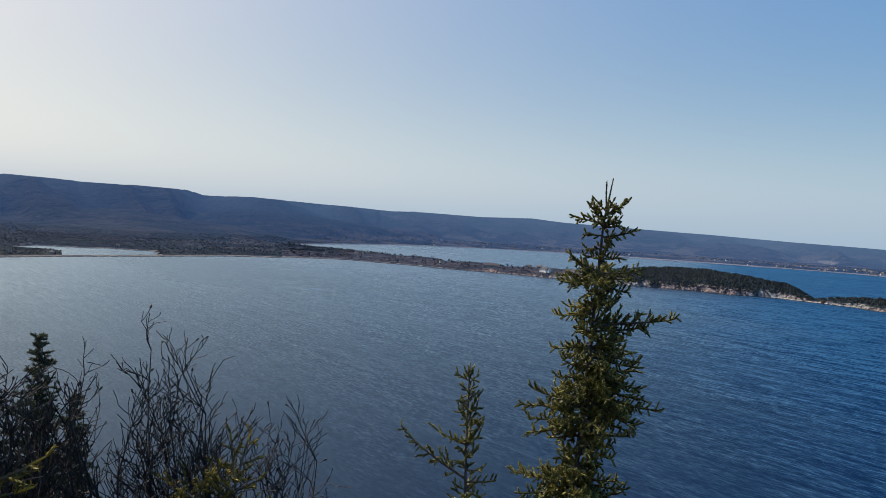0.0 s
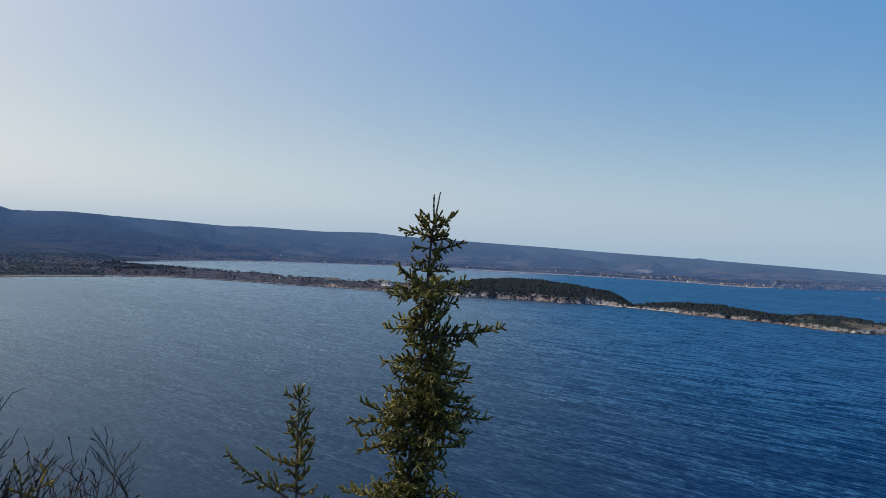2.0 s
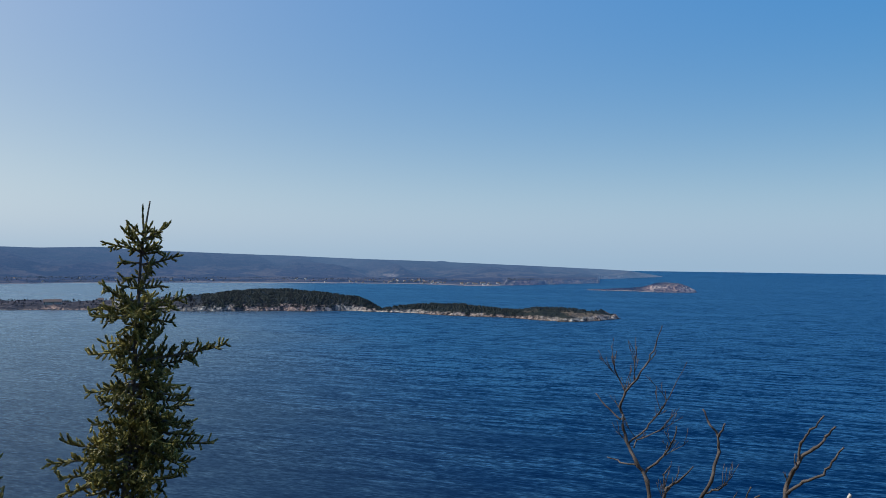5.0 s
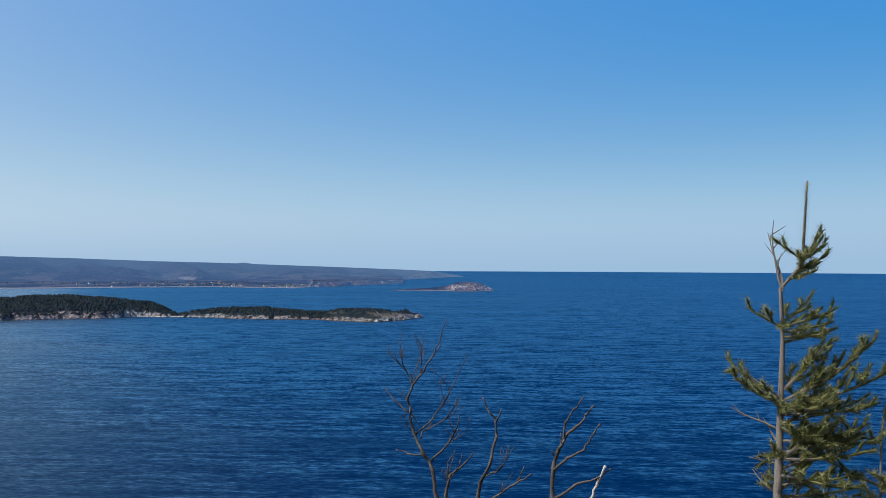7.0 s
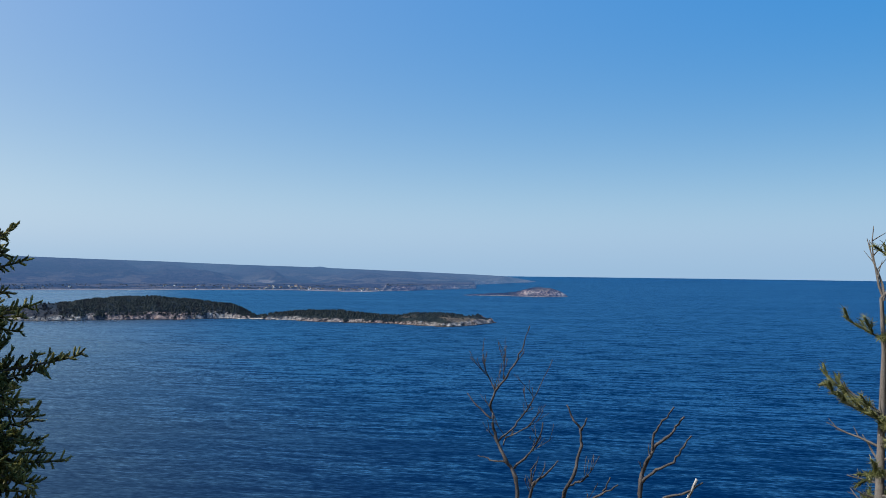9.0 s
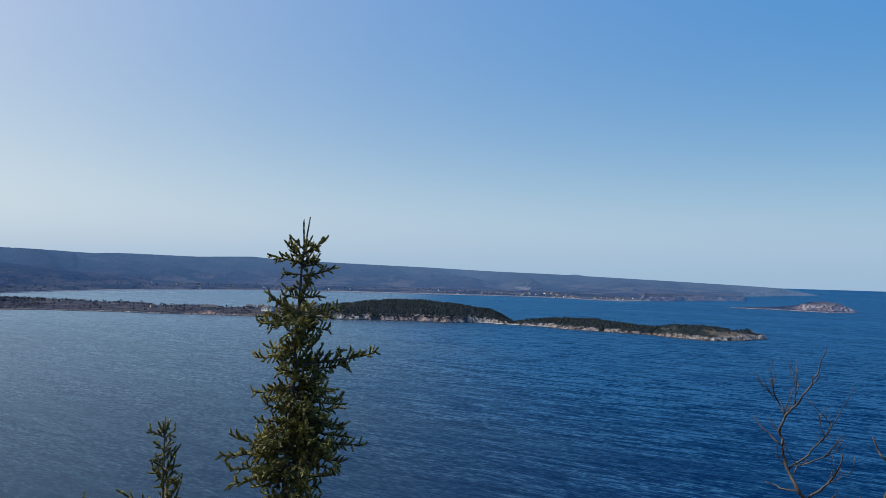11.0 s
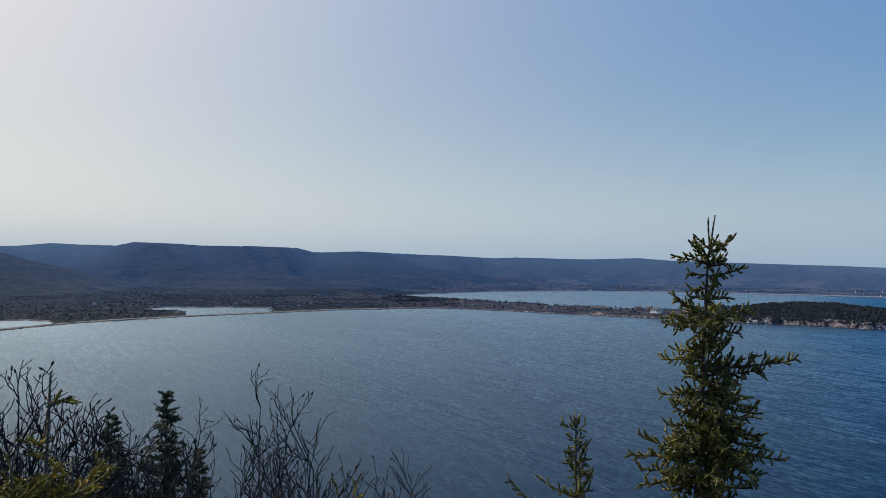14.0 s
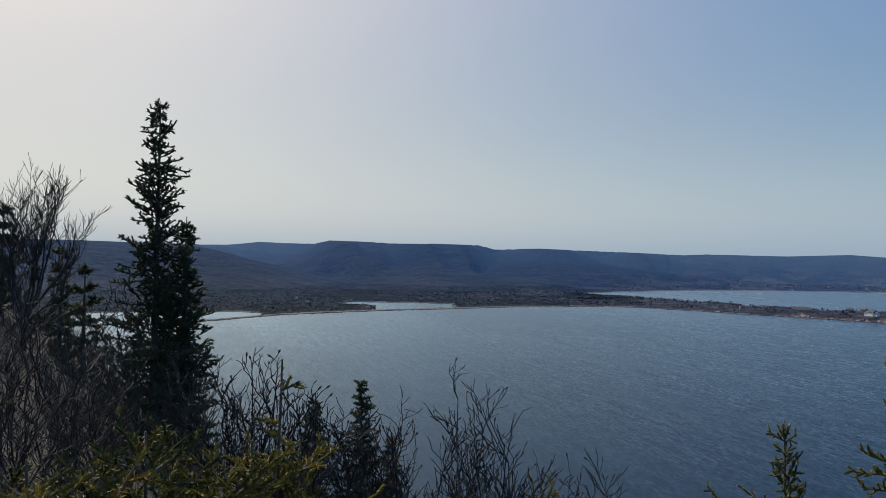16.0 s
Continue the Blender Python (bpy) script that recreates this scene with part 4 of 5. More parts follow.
# the balsam fir, thinned on its windward side
FIR = Look(fir_needles, fir_bark, 640, 0.0230, 0.0036, 0.036, 0.12, 0.55, 0.60, 0.0060, 0.42, 0.66, 0.20)
FR, FL, FN, FA = 162, -18, 252, 72
fir_boughs = [(0.34, FR, 0.16, 42, 0.3), (0.33, FR - 20, 0.12, 25, 0.3), (0.34, FR + 40, 0.12, 30, 0.4), (0.32, FL + 10, 0.13, 40, 0.3), (0.35, FN, 0.10, 30, 0.3),
              (0.60, FR, 0.22, 14, 0.8), (0.62, FR + 20, 0.20, 6, 0.8), (0.60, FL, 0.16, 30, 0.5), (0.58, FR - 40, 0.18, 20, 0.6), (0.60, FN, 0.13, 14, 0.5),
              (0.90, FR, 0.44, 18, 0.7), (0.92, FR + 16, 0.42, 8, 0.6), (0.90, FL, 0.27, 36, 1.6), (0.91, FL - 14, 0.24, 30, 1.4), (0.90, FR - 30, 0.30, 14, 0.6), (0.92, FN, 0.22, 10, 0.6), (0.94, FR + 40, 0.28, 6, 0.5)]
fir_boughs += [(1.10, FR, 0.46, 10, 0.6), (1.12, FR + 25, 0.42, 2, 0.5), (1.12, FR - 25, 0.34, 6, 0.5), (1.10, FN + 20, 0.20, 5, 0.5), (1.22, FR + 8, 0.44, 4, 0.7), (1.26, FR - 15, 0.40, -2, 0.5), (1.26, FA, 0.30, 0, 0.5),
               (1.36, FR, 0.36, 2, 0.6), (1.40, FR + 25, 0.32, -4, 0.5), (1.42, FR - 28, 0.32, -4, 0.5), (1.46, FN, 0.22, 0, 0.5), (1.50, FR + 10, 0.38, -2, 0.5), (1.56, FA, 0.34, -2, 0.5)]
fir_boughs += [(d, FR + a, ln, p, 0.6) for d, a, ln, p in ((0.37, 15, 0.14, 20), (0.38, -30, 0.13, 10), (0.40, 60, 0.12, 10), (0.64, 35, 0.20, 0), (0.66, -15, 0.20, 2), (0.95, 5, 0.36, 2), (0.98, -20, 0.34, 0), (0.86, 12, 0.30, 32), (0.86, -12, 0.28, 36),
                                                    (1.00, 50, 0.24, 0), (1.05, 12, 0.36, -4), (1.16, -8, 0.38, 12), (1.18, 35, 0.34, -4), (1.30, 20, 0.32, 0), (1.32, -35, 0.30, -4), (1.34, 55, 0.26, -4), (1.45, 5, 0.36, 4), (1.48, 40, 0.32, -6), (1.50, -20, 0.34, -4), (1.54, 20, 0.36, 0), (1.60, -5, 0.4, 0), (1.64, 30, 0.38, -4))]
fir_boughs += [(1.00 + 0.12 * i, FR + 46 * math.sin(2.4 * i), 0.24 + 0.06 * abs(math.sin(1.3 * i)), 26 - i, 0.5) for i in range(6)]
fir_boughs += whorls(31, [1.75, 2.0, 2.3, 2.6], lambda d: 0.5, 5, -4, 0.4)
# the boughs on the lee side point up, and shorten where the young fir stands
fir_boughs = [(d, az, min(ln, float(np.interp(d, [0.8, 1.0, 1.12, 1.3, 1.8], [0.48, 0.42, 0.34, 0.28, 0.40]))), p + (14 if abs(az - FR) < 45 and d < 1.3 else 4), up) for d, az, ln, p, up in fir_boughs]
spot = E(3.18, 1.0, slope_at(3.18, 1.0))
fir = conifer("fir_tree", "balsam fir with grey trunk and one-sided green branches", spot,
              [E(3.43, 0.91, 0.35), E(3.435, 0.93, 0.05), E(3.43, 0.94, 0.0), E(3.41, 1.01, -0.09), E(3.405, 1.0, -0.30), E(3.36, 1.0, -0.65), E(3.29, 0.99, -0.94)], 0.060, fir_boughs, FIR, 23, "fir")
rng = np.random.default_rng(33)


def dead_stub(tree, p, az, ln, pitch, mat, name="dead_branch"):
    d, q, pts = toward(az, pitch), Vector(p), [Vector(p)]
    for i in range(5):
        d = (d + Vector((rng.normal(0, 0.1), rng.normal(0, 0.1), rng.normal(0.04, 0.08)))).normalized()
        q = q + d * ln / 5
        pts.append(q)
    g = Geo()
    g.tube(pts, [0.006 * (1 - 0.75 * i / 5) for i in range(6)], 5)
    for i in (2, 3, 4):
        w = (d + Vector((rng.normal(0, 0.6), rng.normal(0, 0.6), rng.normal(0.1, 0.5)))).normalized()
        g.tube([pts[i], pts[i] + w * ln * 0.22], [0.0024, 0.001], 4)
    part(name, g, mat, tree, "bare dead branch")


for dz, az, ln, pitch in ((-0.10, FL + 20, 0.30, 66), (-0.09, FL + 60, 0.26, 78), (-0.53, FL, 0.18, 40), (-0.66, FL, 0.20, 22), (-0.72, FL + 30, 0.12, 45), (-0.80, FL, 0.12, 10), (-0.86, FL - 20, 0.12, 16), (-0.92, FL, 0.14, 30), (-0.60, FN, 0.14, 50)):
    dead_stub(fir, E(3.41 if dz > -0.4 else 3.36, 1.0, dz) - spot, az, ln, pitch, fir_bark)

# a second young fir leaning against it
spot = E(3.3, 0.62, slope_at(3.3, 0.62))
conifer("fir_tree", "young fir with upright shoots beside the larger fir", spot, [E(3.49, 0.63, -0.41), E(3.46, 0.66, -0.62), E(3.42, 0.66, -0.85)], 0.02,
        [(0.24, FR, 0.24, 62, 0.6), (0.26, FL, 0.12, 20, 0.3), (0.40, FR, 0.2, 40, 0.5), (0.42, FL, 0.2, 20, 0.4), (0.42, FN, 0.2, 20, 0.4), (0.44, FR + 40, 0.22, 20, 0.4)] + whorls(35, [0.55, 0.68, 0.8, 1.0], lambda d: 0.26, 5, 12, 0.5), FIR, 36, "fir")

# dark spruces on the slope to the side
DARK = Look(dark_needles, spruce_bark, 90, 0.036, 0.011, 0.060, ahead=0.5, side=0.6, core=0.014, wild=0.7)
DARKER = Look(dark_needles, spruce_bark, 50, 0.07, 0.022, 0.11, side=0.55, core=0.025, wild=0.5)


def dark_spruce(x, y, top, wide, seed, kind=DARK, step=0.17, label="dark spruce standing among bare brush on the slope"):
    zg = slope_at(x, y)
    tall = top - zg
    tree = conifer("spruce_tree", label, E(x, y, zg), [E(x + 0.03, y, top), E(x, y + 0.02, zg + tall * 0.5)], 0.012 * tall + 0.02,
                   whorls(seed, np.arange(0.12, tall * 0.96, step), lambda d: wide * min(1.0, 0.16 + 1.2 * (d / tall) ** 0.9), 8, 8, 0.7, 30, 20), kind, seed, "spruce", "dark spruces on the slope")
    return tree


OPEN = Look(dark_needles, spruce_bark, 90, 0.030, 0.010, 0.050, ahead=0.5, side=0.42, core=0.012, wild=0.9)
zg = slope_at(-7.2, 7.36)
conifer("spruce_tree", "tall dark spruce with a ragged open crown above bare brush", E(-7.2, 7.36, zg), [E(-7.17, 7.36, 2.12), E(-7.2, 7.38, 0.4)], 0.06,
        whorls(41, np.arange(0.10, 2.12 - zg - 0.1, 0.125), lambda d: float(np.interp(d, [0, 0.25, 0.5, 0.9, 1.4, 2.0, 2.6, 3.2, 4.5], [0.10, 0.18, 0.28, 0.36, 0.40, 0.45, 0.60, 0.80, 0.85])), 8, 12, 0.8, 30, 24), OPEN, 41, "spruce", "dark spruces on the slope")
dark_spruce(-7.03, 7.70, 0.60, 0.54, 42, step=0.11)
dark_spruce(-10.35, 18.8, -3.5, 1.0, 43, DARKER, 0.2)
dark_spruce(-9.5, 19.1, -5.1, 0.72, 44, DARKER, 0.2)
dark_spruce(-11.6, 18.2, -4.05, 0.8, 45, DARKER, 0.2)
dark_spruce(-12.9, 9.35, 1.0, 0.60, 46, DARKER, 0.3)
dark_spruce(-12.0, 9.9, 0.2, 0.50, 47, DARKER, 0.3)
dark_spruce(-14.7, 15.7, -4.1, 1.1, 48, DARKER, 0.3)
dark_spruce(-10.6, 9.2, -0.1, 0.45, 49, DARKER, 0.3)
dark_spruce(-9.9, 10.4, -0.5, 0.50, 50, DARKER, 0.3)


def twiggy(geo, p, d, ln, rad, rng, depth, spread=0.5, up=0.12, knobs=None, sides=4, forks=3, crook=0.30, fine=0.0020):
    """A bare stem that bends, forks and thins out."""
    n = max(4, int(ln / 0.05))
    q, pts = Vector(p), [Vector(p)]
    for i in range(n):
        d = (d + Vector((rng.normal(0, crook), rng.normal(0, crook), rng.normal(up * 0.5, crook * 0.6)))).normalized()
        q = q + d * (ln / n)
        pts.append(q)
    geo.tube(pts, [max(fine, rad * (1 - 0.72 * i / n)) for i in range(n + 1)], sides)
    if knobs is not None and depth == 0 and rng.random() < 0.22:
        knobs.tube([q - d * 0.004, q + d * 0.008, q + d * 0.02], [0.002, 0.006, 0.0015], 4)
    if depth == 0:
        return
    for j in range(forks):
        f = 0.25 + 0.72 * (j + rng.random()) / forks
        k = min(int(f * n), n - 1)
        b = (pts[k + 1] - pts[k]).normalized()
        w = (b + Vector((rng.normal(0, spread), rng.normal(0, spread), abs(rng.normal(up, 0.2))))).normalized()
        twiggy(geo, pts[k], w, ln * rng.uniform(0.35, 0.62), rad * (1 - 0.62 * f) * 0.72, rng, depth - 1, spread, up, knobs, max(3, sides - 1), forks, crook, fine)


def shrub(name, label, base, tips, mat, seed, rad=0.012, depth=2, knobs=True, group="", category="shrub", forks=3):
    """Stems that rise from one base to the given tips."""
    rng = np.random.default_rng(seed)
    ob = thing(name, base, label, category, group)
    for tip in tips:
        t = Vector(tip) - base
        bend = Vector((rng.normal(0, 0.08), rng.normal(0, 0.08), 0)) * t.length * 0.6
        pts, sway = [], Vector((0, 0, 0))
        for i in range(13):
            f = i / 12
            pts.append(Vector((0, 0, -0.1)).lerp(t, f) + bend * math.sin(math.pi * f) - Vector((t.x, t.y, 0)) * 0.35 * math.sin(math.pi * f)
                       + sway * (0 < i))
            sway = sway * 0.8 + Vector((rng.normal(0, 0.045), rng.normal(0, 0.045), rng.normal(0, 0.012)))
        g, k = Geo(), Geo()
        g.tube(pts[:12], [rad * (1 - i / 12) + 0.0025 * (1 - 0.045 * i) for i in range(12)], 6)
        for i in range(3, 12):
            for _ in range(2):
                b = (pts[i + 1] - pts[i]).normalized()
                w = (b + Vector((rng.normal(0, 0.42), rng.normal(0, 0.42), 0.0))).normalized()
                left = t.length * (1 - i / 12) * rng.uniform(0.22, 0.62) + (0.05 if i < 9 else 0.08)
                twiggy(g, pts[i], w, left, max(0.0036, rad * (1 - 0.08 * i) * 0.55), rng, depth - 1, 0.65, 0.16, k if knobs else None, 3, forks)
        stem = part("stem", g, mat, ob)
        if k.v:
            tagged(part("catkin_tuft", k, bud_brown, stem, "dry dark catkins"), kind="stuff")
    return ob


def rooted(x, y):
    return E(x, y, slope_at(x, y))


def more_tips(tips, count, seed):
    """Lower stems between the given tips, so that the crown fills in."""
    rng = np.random.default_rng(seed)
    out = list(tips)
    for _ in range(count):
        p, q = (tips[int(i)] for i in rng.choice(len(tips), 2, replace=False))
        out.append(p.lerp(q, rng.uniform(0.2, 0.8)) + Vector((rng.normal(0, 0.05), rng.normal(0, 0.08), -abs(rng.normal(0.05, 0.07)))))
    return out


shrub("alder_shrub", "bare alder shrub with dry catkins on the slope", rooted(-1.15, 3.2), more_tips([E(-1.33, 3.64, -0.46), E(-1.24, 3.65, -0.56), E(-1.41, 3.59, -0.56), E(-1.5, 3.5, -0.70), E(-1.20, 3.61, -0.86), E(-1.02, 3.6, -0.95), E(-1.36, 3.5, -0.80), E(-1.12, 3.55, -0.78), E(-1.28, 3.3, -0.95), E(-1.45, 3.3, -1.0), E(-0.95, 3.4, -1.12), E(-1.10, 3.2, -1.05)], 12, 61), twig_bark, 61, group="bare alders")
shrub("alder_shrub", "bare alder shrub with dry catkins on the slope", rooted(-1.5, 3.1), more_tips([E(-1.66, 2.86, -0.60), E(-1.79, 2.77, -0.57), E(-1.67, 3.46, -0.67), E(-1.82, 3.39, -0.67), E(-1.55, 3.5, -0.78), E(-1.7, 3.3, -0.9), E(-1.62, 3.2, -1.0), E(-1.85, 3.2, -0.95), E(-1.5, 3.0, -1.05), E(-1.95, 3.0, -0.9)], 8, 62), twig_bark, 62, group="bare alders")
shrub("alder_shrub", "thin bare alder shrub low on the slope", rooted(-0.75, 3.5), more_tips([E(-0.75, 3.95, -0.99), E(-0.65, 3.95, -1.06), E(-0.89, 3.91, -1.05), E(-1.11, 3.84, -1.12), E(-0.80, 3.7, -1.2), E(-0.95, 3.6, -1.2)], 6, 63), twig_bark, 63, 0.009, group="bare alders")
shrub("alder_shrub", "bare alder shrub with straight stems on the slope", rooted(-1.8, 2.3), more_tips([E(-1.88, 2.63, -0.39), E(-2.03, 2.53, -0.33), E(-1.95, 2.59, -0.36), E(-1.81, 2.66, -0.50), E(-1.71, 2.72, -0.54), E(-2.07, 2.48, -0.45), E(-1.65, 2.7, -0.66), E(-1.55, 2.75, -0.72), E(-1.85, 2.5, -0.62), E(-2.2, 2.4, -0.6), E(-1.75, 2.4, -0.75), E(-1.60, 2.55, -0.50), E(-1.45, 2.70, -0.60), E(-1.50, 2.45, -0.72)], 14, 64), twig_bark, 64, 0.012, group="bare alders")

# bare rowan in front of the open sea: stems in the plane that faces the path
V0 = E(1.72, 1.19, -0.59)
VR, VU, VA = Vector((0.64, -0.77, 0)), Vector((0, 0, 1)), Vector((0.77, 0.64, 0))


def sunk(u, v, parent):
    """The shrubs stand in a row that comes nearer to the path towards the right."""
    q = V0 + VR * u * 0.01 + VU * (v * 0.965 if v > 0 else v) * 0.01
    return E(0.27, 0.02, 0) + (q - E(0.27, 0.02, 0)) * ((2.02 - 0.0075 * u) / 1.95) - parent.location


def stem(parent, pts, r0, r1, mat=red_bark, seed=0, twigs=0):
    """A branch through points (right, up) in centimetres from V0."""
    rng = np.random.default_rng(seed + 100)
    ps = []
    off = Vector((0, 0, 0))
    for (u, v), (u2, v2) in zip(pts, pts[1:]):
        for i in range(4):
            f = i / 4
            off = off * 0.8 + VA * rng.normal(0, 0.006)
            ps.append(sunk(u + (u2 - u) * f, v + (v2 - v) * f, parent) + off + VR * rng.normal(0, 0.0012))
    ps.append(sunk(*pts[-1], parent) + off)
    g = Geo()
    n = len(ps) - 1
    g.tube(ps, [0.76 * (r0 + (r1 - r0) * i / n) * (1.0 + 0.22 * (i % 4 == 0)) for i in range(n + 1)], 6)
    for _ in range(twigs + 1 if twigs else 0):
        i = int(rng.integers(n // 3, max(n // 3 + 1, n * 5 // 6)))
        d = (ps[i + 1] - ps[i]).normalized()
        twiggy(g, ps[i], (d + VR * rng.normal(0, 0.5) + VA * rng.normal(0, 0.3)).normalized(), rng.uniform(0.03, 0.09), 0.0014, rng, 1, 0.35, 0.2, None, 3, 2, 0.13, 0.0009)
    return part("stem", g, mat, parent, smooth=True)


def rowan(label, u, lean):
    """A bare shrub that is rooted on the slope below the point u centimetres along VR."""
    foot = V0 + VR * (u + lean) * 0.01
    foot.z = EYE + slope_at(foot.x, foot.y)
    return thing("rowan_shrub", foot, label, "shrub", "bare rowans"), (V0.z - foot.z) * 100


tree, deep = rowan("bare grey-brown rowan shrub with forked twigs on the slope", -13, 6)
stem(tree, [(-7, -deep - 5), (-10, -deep * 0.5), (-13.4, 0), (-14.3, 7.2), (-16.8, 11.8), (-19.5, 17.1), (-20.1, 22.4), (-20.9, 25.5), (-19.5, 29.3), (-16.8, 33.1), (-14.5, 36.9), (-12.5, 41.5), (-11, 46.8)], 0.009, 0.0016, seed=1, twigs=5)
stem(tree, [(-20.9, 22), (-24.4, 25.5), (-26.7, 28.5)], 0.0036, 0.0018, seed=2)
stem(tree, [(-19.5, 29.3), (-21.7, 33.9), (-22.6, 38.5)], 0.0030, 0.0013, seed=3, twigs=3)
stem(tree, [(-17.5, 32.5), (-17.4, 36.9), (-16.9, 41.2)], 0.0030, 0.0013, seed=4, twigs=2)
stem(tree, [(-19, 16), (-14.5, 20.1), (-11.9, 24), (-9.2, 29.3), (-5.3, 38.1)], 0.0034, 0.0010, seed=5, twigs=5)
stem(tree, [(-17.5, 15), (-16.8, 17), (-11.4, 20), (-9.6, 23)], 0.0030, 0.0012, seed=6, twigs=3)
stem(tree, [(-16.8, 10.8), (-20.6, 11.3), (-23.7, 12.4)], 0.0036, 0.0018, seed=7)
stem(tree, [(-14.8, 8.7), (-12.2, 11.8), (-9.2, 15.6), (-7.6, 21.7)], 0.0046, 0.0020, seed=8, twigs=4)
tree, deep = rowan("bare grey-brown rowan shrub with forked twigs on the slope", -8, 4)
stem(tree, [(-6, -deep - 5), (-11, 0), (-9.9, 5.6), (-6.9, 7.9), (-3.8, 11.8)], 0.008, 0.0018, seed=9, twigs=4)
stem(tree, [(-10.2, 4.9), (-10.5, 8.7), (-8.9, 11.3)], 0.0036, 0.0016, seed=10)
tree, deep = rowan("bare grey-brown rowan shrub with forked twigs on the slope", -2, 6)
stem(tree, [(2, -deep - 5), (-2.7, 0), (-2.3, 4.1), (0, 9.5), (1.8, 16.3), (1.7, 20.1), (-0.5, 23.5), (-1.8, 26.6)], 0.008, 0.0024, seed=11)
stem(tree, [(1.7, 20.1), (3.1, 23.5)], 0.0036, 0.0024, seed=12)
stem(tree, [(-1.8, 4.9), (1.2, 6.1), (3.8, 8.2)], 0.0040, 0.0020, seed=13, twigs=1)
stem(tree, [(0, -6), (1.2, 0), (6.9, 4.1), (10.7, 6.4)], 0.0050, 0.0020, seed=14, twigs=1)
stem(tree, [(7.4, 4.4), (8.9, 8.2)], 0.0030, 0.0018, seed=15)
tree, deep = rowan("bare grey-brown rowan shrub with crooked limbs on the slope", 16, 3)
stem(tree, [(18, -deep - 5), (16, 0), (16.3, 7.9), (17.5, 12.5), (19.1, 16.3), (22.1, 18.9), (24.7, 21.7), (26.4, 24.4)], 0.009, 0.0024, seed=16, twigs=1)
stem(tree, [(18.5, 14.8), (19.1, 20.1), (21.1, 23.5), (23.7, 27.2)], 0.0042, 0.0020, seed=17)
stem(tree, [(16.5, 7.6), (19.8, 10.7), (23.7, 13), (26.2, 17.1), (27.9, 19.8)], 0.0046, 0.0022, seed=18)
stem(tree, [(16.5, 0.3), (22.1, 3.7), (26.7, 5.6), (30.5, 8.2)], 0.0050, 0.0020, seed=19)
stem(tree, [(18, -12), (25.6, 0), (27.2, 4.9), (29, 9.2)], 0.0060, 0.0040, bleached_wood, seed=20)

# the bare birch and the brush
birch = thing("birch_tree", rooted(-10.25, 7.82), "bare birch with a fine spreading crown of twigs", "birch")
rise = -0.9 - slope_at(-10.25, 7.82)
g = Geo()
g.tube([Vector((-0.03, 0.0, -0.2)), Vector((0.02, 0.0, rise * 0.4)), Vector((0.0, 0.03, rise))], [0.05, 0.042, 0.034], 8)
part("trunk", g, birch_bark, birch, smooth=True)
for i, (fan, deep, up, low) in enumerate(((0.06, 0.1, 1.75, 0.0), (0.26, -0.15, 1.7, 0.1), (-0.22, 0.15, 1.75, 0.05), (0.52, 0.2, 1.6, 0.0), (-0.46, -0.15, 1.6, 0.1), (0.14, -0.25, 1.7, 0.2), (-0.08, 0.3, 1.7, 0.15), (0.85, 0.1, 1.4, 0.15), (-0.75, 0.1, 1.3, 0.2), (0.34, 0.3, 1.7, 0.1), (-0.32, 0.3, 1.7, 0.1))):
    g = Geo()
    rng = np.random.default_rng(70 + i)
    twiggy(g, (0, 0.03, rise - low), Vector((1.3 * (0.64 * fan - 0.77 * deep), 1.3 * (0.77 * fan + 0.64 * deep), 1)).normalized(), up * 0.94, 0.024, rng, 3, 0.50, 0.07, None, 5, 5, 0.085, 0.0036)
    part("limb", g, birch_bark, birch, smooth=True)

BRUSH = [shrub("brush_shrub", "leafless brown brush growing thickly on the slope", rooted(x, y), [rooted(x + dx, y + dy) + Vector((0, 0, h)) for dx, dy, h in tips], brush_bark, 80 + i, 0.008, 2, False, "brush on the slope", "shrub", 2)
         for i, (x, y, tips) in enumerate((
             (-3.2, 3.6, ((-0.3, 0, 1.5), (0.2, 0.1, 1.7), (0, 0.35, 1.4), (-0.1, -0.3, 1.2), (0.4, -0.2, 1.3))),
             (-4.2, 4.6, ((0.3, 0.2, 1.3), (-0.35, 0.1, 1.6), (0.1, -0.3, 1.4), (0, 0.2, 1.8))),
             (-3.9, 3.1, ((0.4, 0.2, 1.0), (-0.3, 0.3, 1.1), (0.1, -0.3, 1.2), (-0.2, -0.2, 0.9), (0.1, 0.2, 1.3)))))]
BRUSH += [shrub("brush_shrub", "leafless brown brush growing thickly on the slope", rooted(x, y), [rooted(x + dx, y + dy) + Vector((0, 0, h)) for dx, dy, h in tips], brush_bark, 90 + i, 0.010, 1, False, "brush on the slope", "shrub", 2)
          for i, (x, y, tips) in enumerate((
              (-8.5, 9.6, ((-0.3, 0, 1.5), (0.3, 0.1, 1.7), (0, 0.35, 1.4), (-0.1, -0.3, 1.2), (0.45, -0.2, 1.3))),
              (-9.2, 8.6, ((0.3, 0.2, 1.3), (-0.35, 0.1, 1.6), (0.1, -0.3, 1.4), (0, 0.2, 1.8), (-0.4, -0.2, 1.2)))))]
rng = random.Random(17)
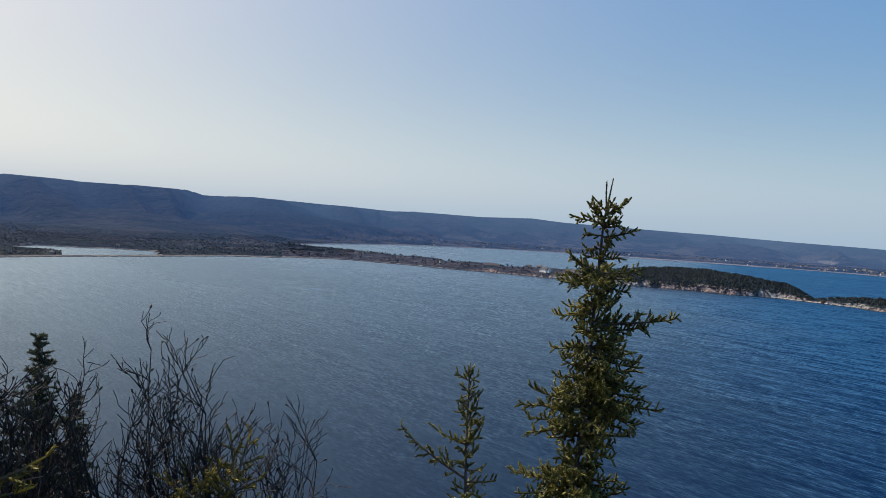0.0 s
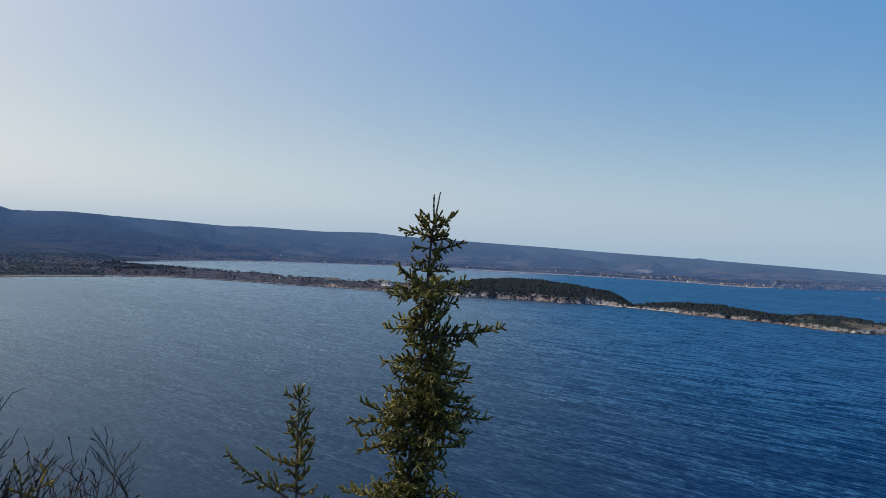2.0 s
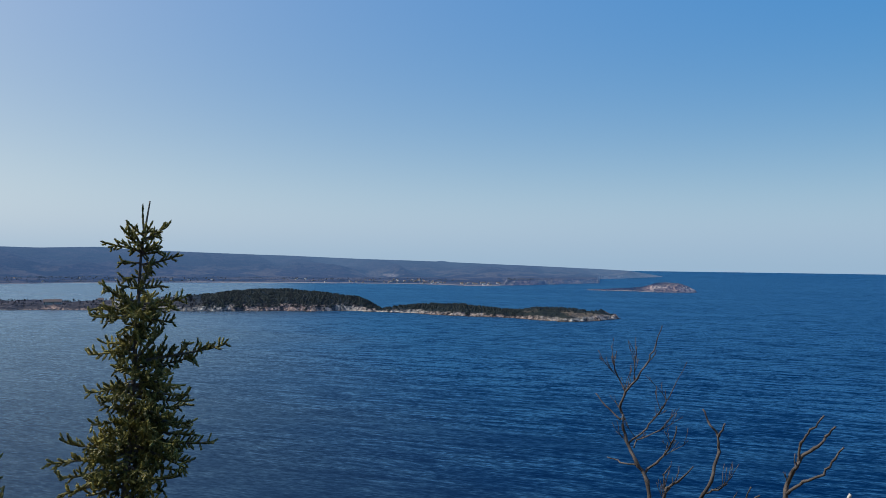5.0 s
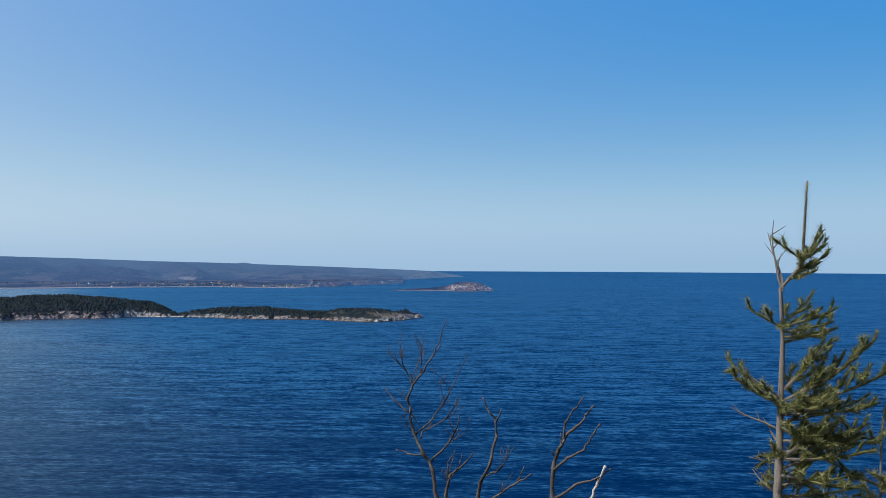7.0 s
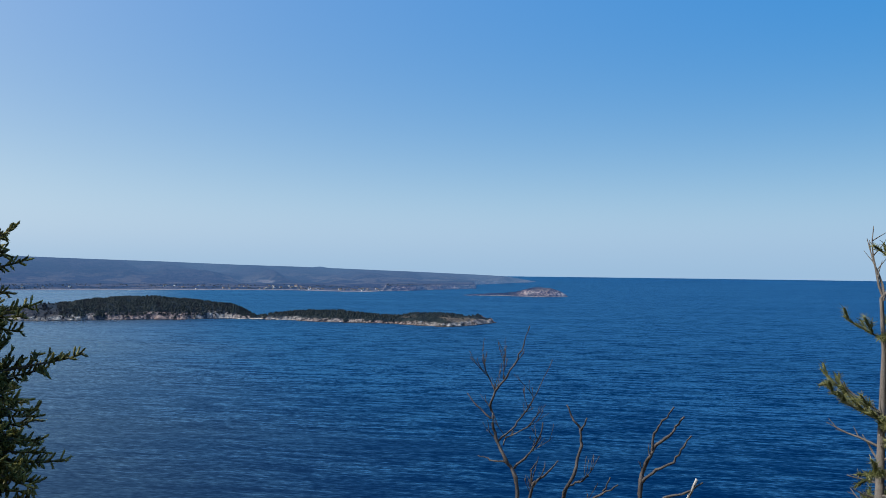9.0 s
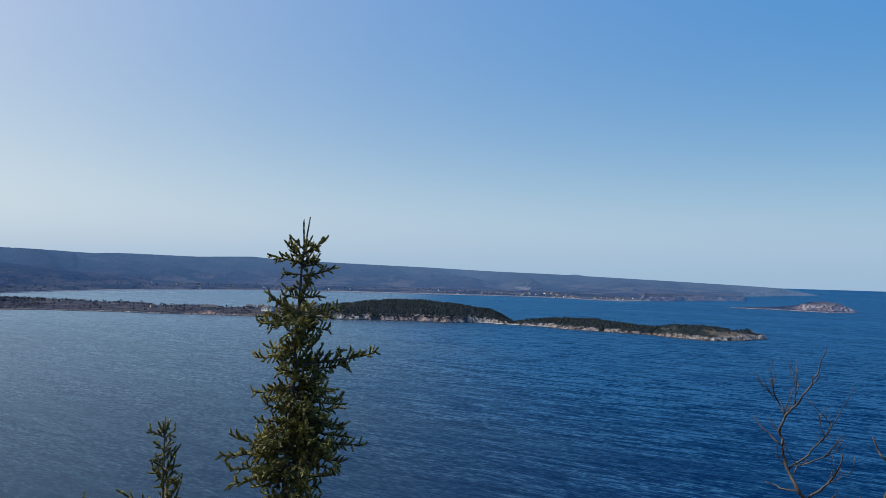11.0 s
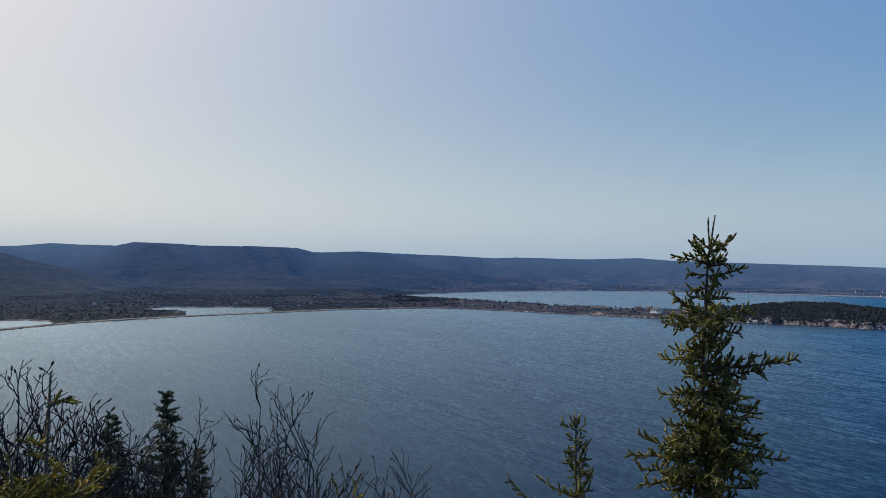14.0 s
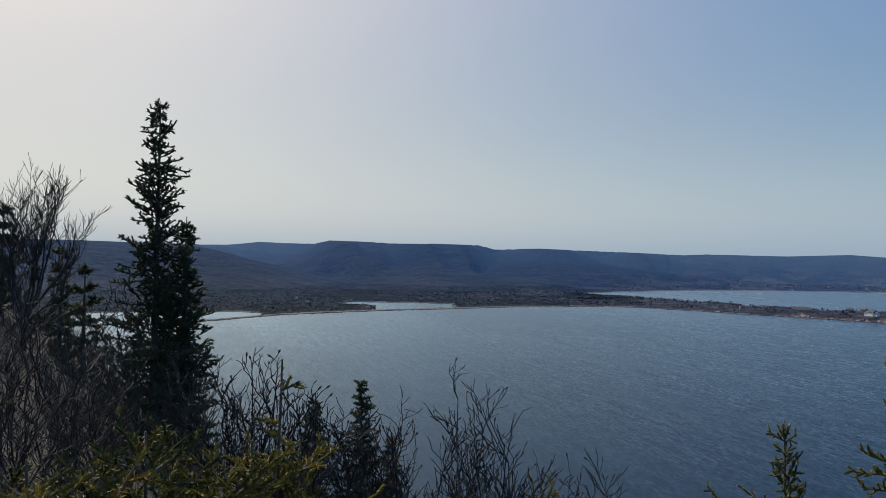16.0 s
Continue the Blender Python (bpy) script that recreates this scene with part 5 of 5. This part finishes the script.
for i in range(185):
    s, p = rng.uniform(2.6, 20.0), rng.uniform(-3.5, 5.0)
    x, y = -0.695 * s + 0.70 * p, 0.719 * s + 0.715 * p
    if abs(x + 7.2) < 0.25 and abs(y - 7.4) < 0.25 or (x > -2.3 and y > 1.6) or math.hypot(x, y) < 3.3:
        continue
    k = rng.uniform(0.7, 1.1) * (1.0 if s < 7 else 0.62)
    ob = copy_thing(BRUSH[i % 3] if s < 7 else BRUSH[3 + i % 2], pose(x, y, EYE + slope_at(x, y), 0, 0, rng.uniform(0, 360)))
    ob.scale = (k, k, k)

for x, y, k in ((-2.5, 3.5, 0.72), (-2.1, 3.3, 0.66), (-1.8, 3.7, 0.60), (-1.4, 3.4, 0.55), (-1.0, 3.7, 0.50), (-2.3, 4.1, 0.62), (-1.7, 4.2, 0.56), (-2.8, 4.0, 0.7), (-1.2, 4.3, 0.48), (-2.0, 2.9, 0.5), (-1.9, 3.5, 0.62), (-1.55, 3.75, 0.58), (-2.4, 3.2, 0.6), (-2.7, 3.4, 0.66), (-1.3, 3.9, 0.52), (-1.1, 3.5, 0.5), (-2.2, 3.7, 0.66), (-1.6, 3.2, 0.52), (-2.9, 3.6, 0.72), (-0.8, 3.9, 0.42), (-1.9, 4.4, 0.6), (-2.5, 4.4, 0.66)):
    ob = copy_thing(BRUSH[rng.randrange(3)], pose(x, y, EYE + slope_at(x, y), 0, 0, rng.uniform(0, 360)))
    ob.scale = (k, k, k)

# young firs at the camera's feet
YOUNG = Look(young_needles, spruce_bark, 300, 0.019, 0.0046, 0.036, 0.1, 0.4, 0.55, 0.0055, 0.5)

GOLD = Look(gold_needles, spruce_bark, 300, 0.019, 0.0046, 0.036, 0.1, 0.4, 0.55, 0.0055, 0.5)
SHADY = Look(shade_needles, spruce_bark, 300, 0.019, 0.0046, 0.036, 0.1, 0.4, 0.55, 0.0055, 0.5)


def sapling(x, y, top, wide, seed, kind=YOUNG):
    zg = slope_at(x, y)
    tall = top - zg
    conifer("fir_sapling", "yellow-green young fir among the brush", E(x, y, zg), [E(x, y, top), E(x + 0.02, y, zg + tall * 0.5)], 0.010,
            whorls(seed, np.arange(0.14, tall * 0.85, 0.16), lambda d: min(wide, 0.16 + 0.5 * d), 6, 38, 0.4, 20), kind, seed, "fir", "young firs")


for i, (x, y, top, wide) in enumerate(((-1.66, 1.62, -0.50, 0.32), (-1.92, 1.30, -0.54, 0.30), (-1.48, 1.76, -0.60, 0.3), (-1.56, 2.00, -0.60, 0.26), (-2.3, 2.0, -0.78, 0.35), (-1.47, 2.16, -0.61, 0.26), (-1.70, 1.26, -0.50, 0.28), (-1.46, 1.22, -0.54, 0.26), (-0.86, 3.2, -1.10, 0.2), (-2.6, 2.3, -0.86, 0.35), (-2.15, 1.55, -0.76, 0.32), (-1.44, 2.14, -0.72, 0.2), (-1.02, 3.15, -1.19, 0.2))):
    sapling(x, y, top, wide, 120 + i, GOLD if i == 7 else SHADY if i in (0, 1, 4) else YOUNG)

# a spindly leader with a few yellow sprigs among the alder stems
zg = slope_at(-1.52, 2.10)
conifer("fir_sapling", "spindly young fir with a few yellow-green sprigs", E(-1.52, 2.10, zg), [E(-1.51, 2.10, -0.33), E(-1.52, 2.10, -0.75)], 0.011,
        [(0.11, 60, 0.07, 22, 0.5), (0.24, -70, 0.11, 10, 0.5),
         (0.42, 90, 0.14, 25, 0.5), (0.46, -90, 0.16, 20, 0.5), (0.50, 180, 0.14, 25, 0.5)], YOUNG, 140, "fir", "young firs")
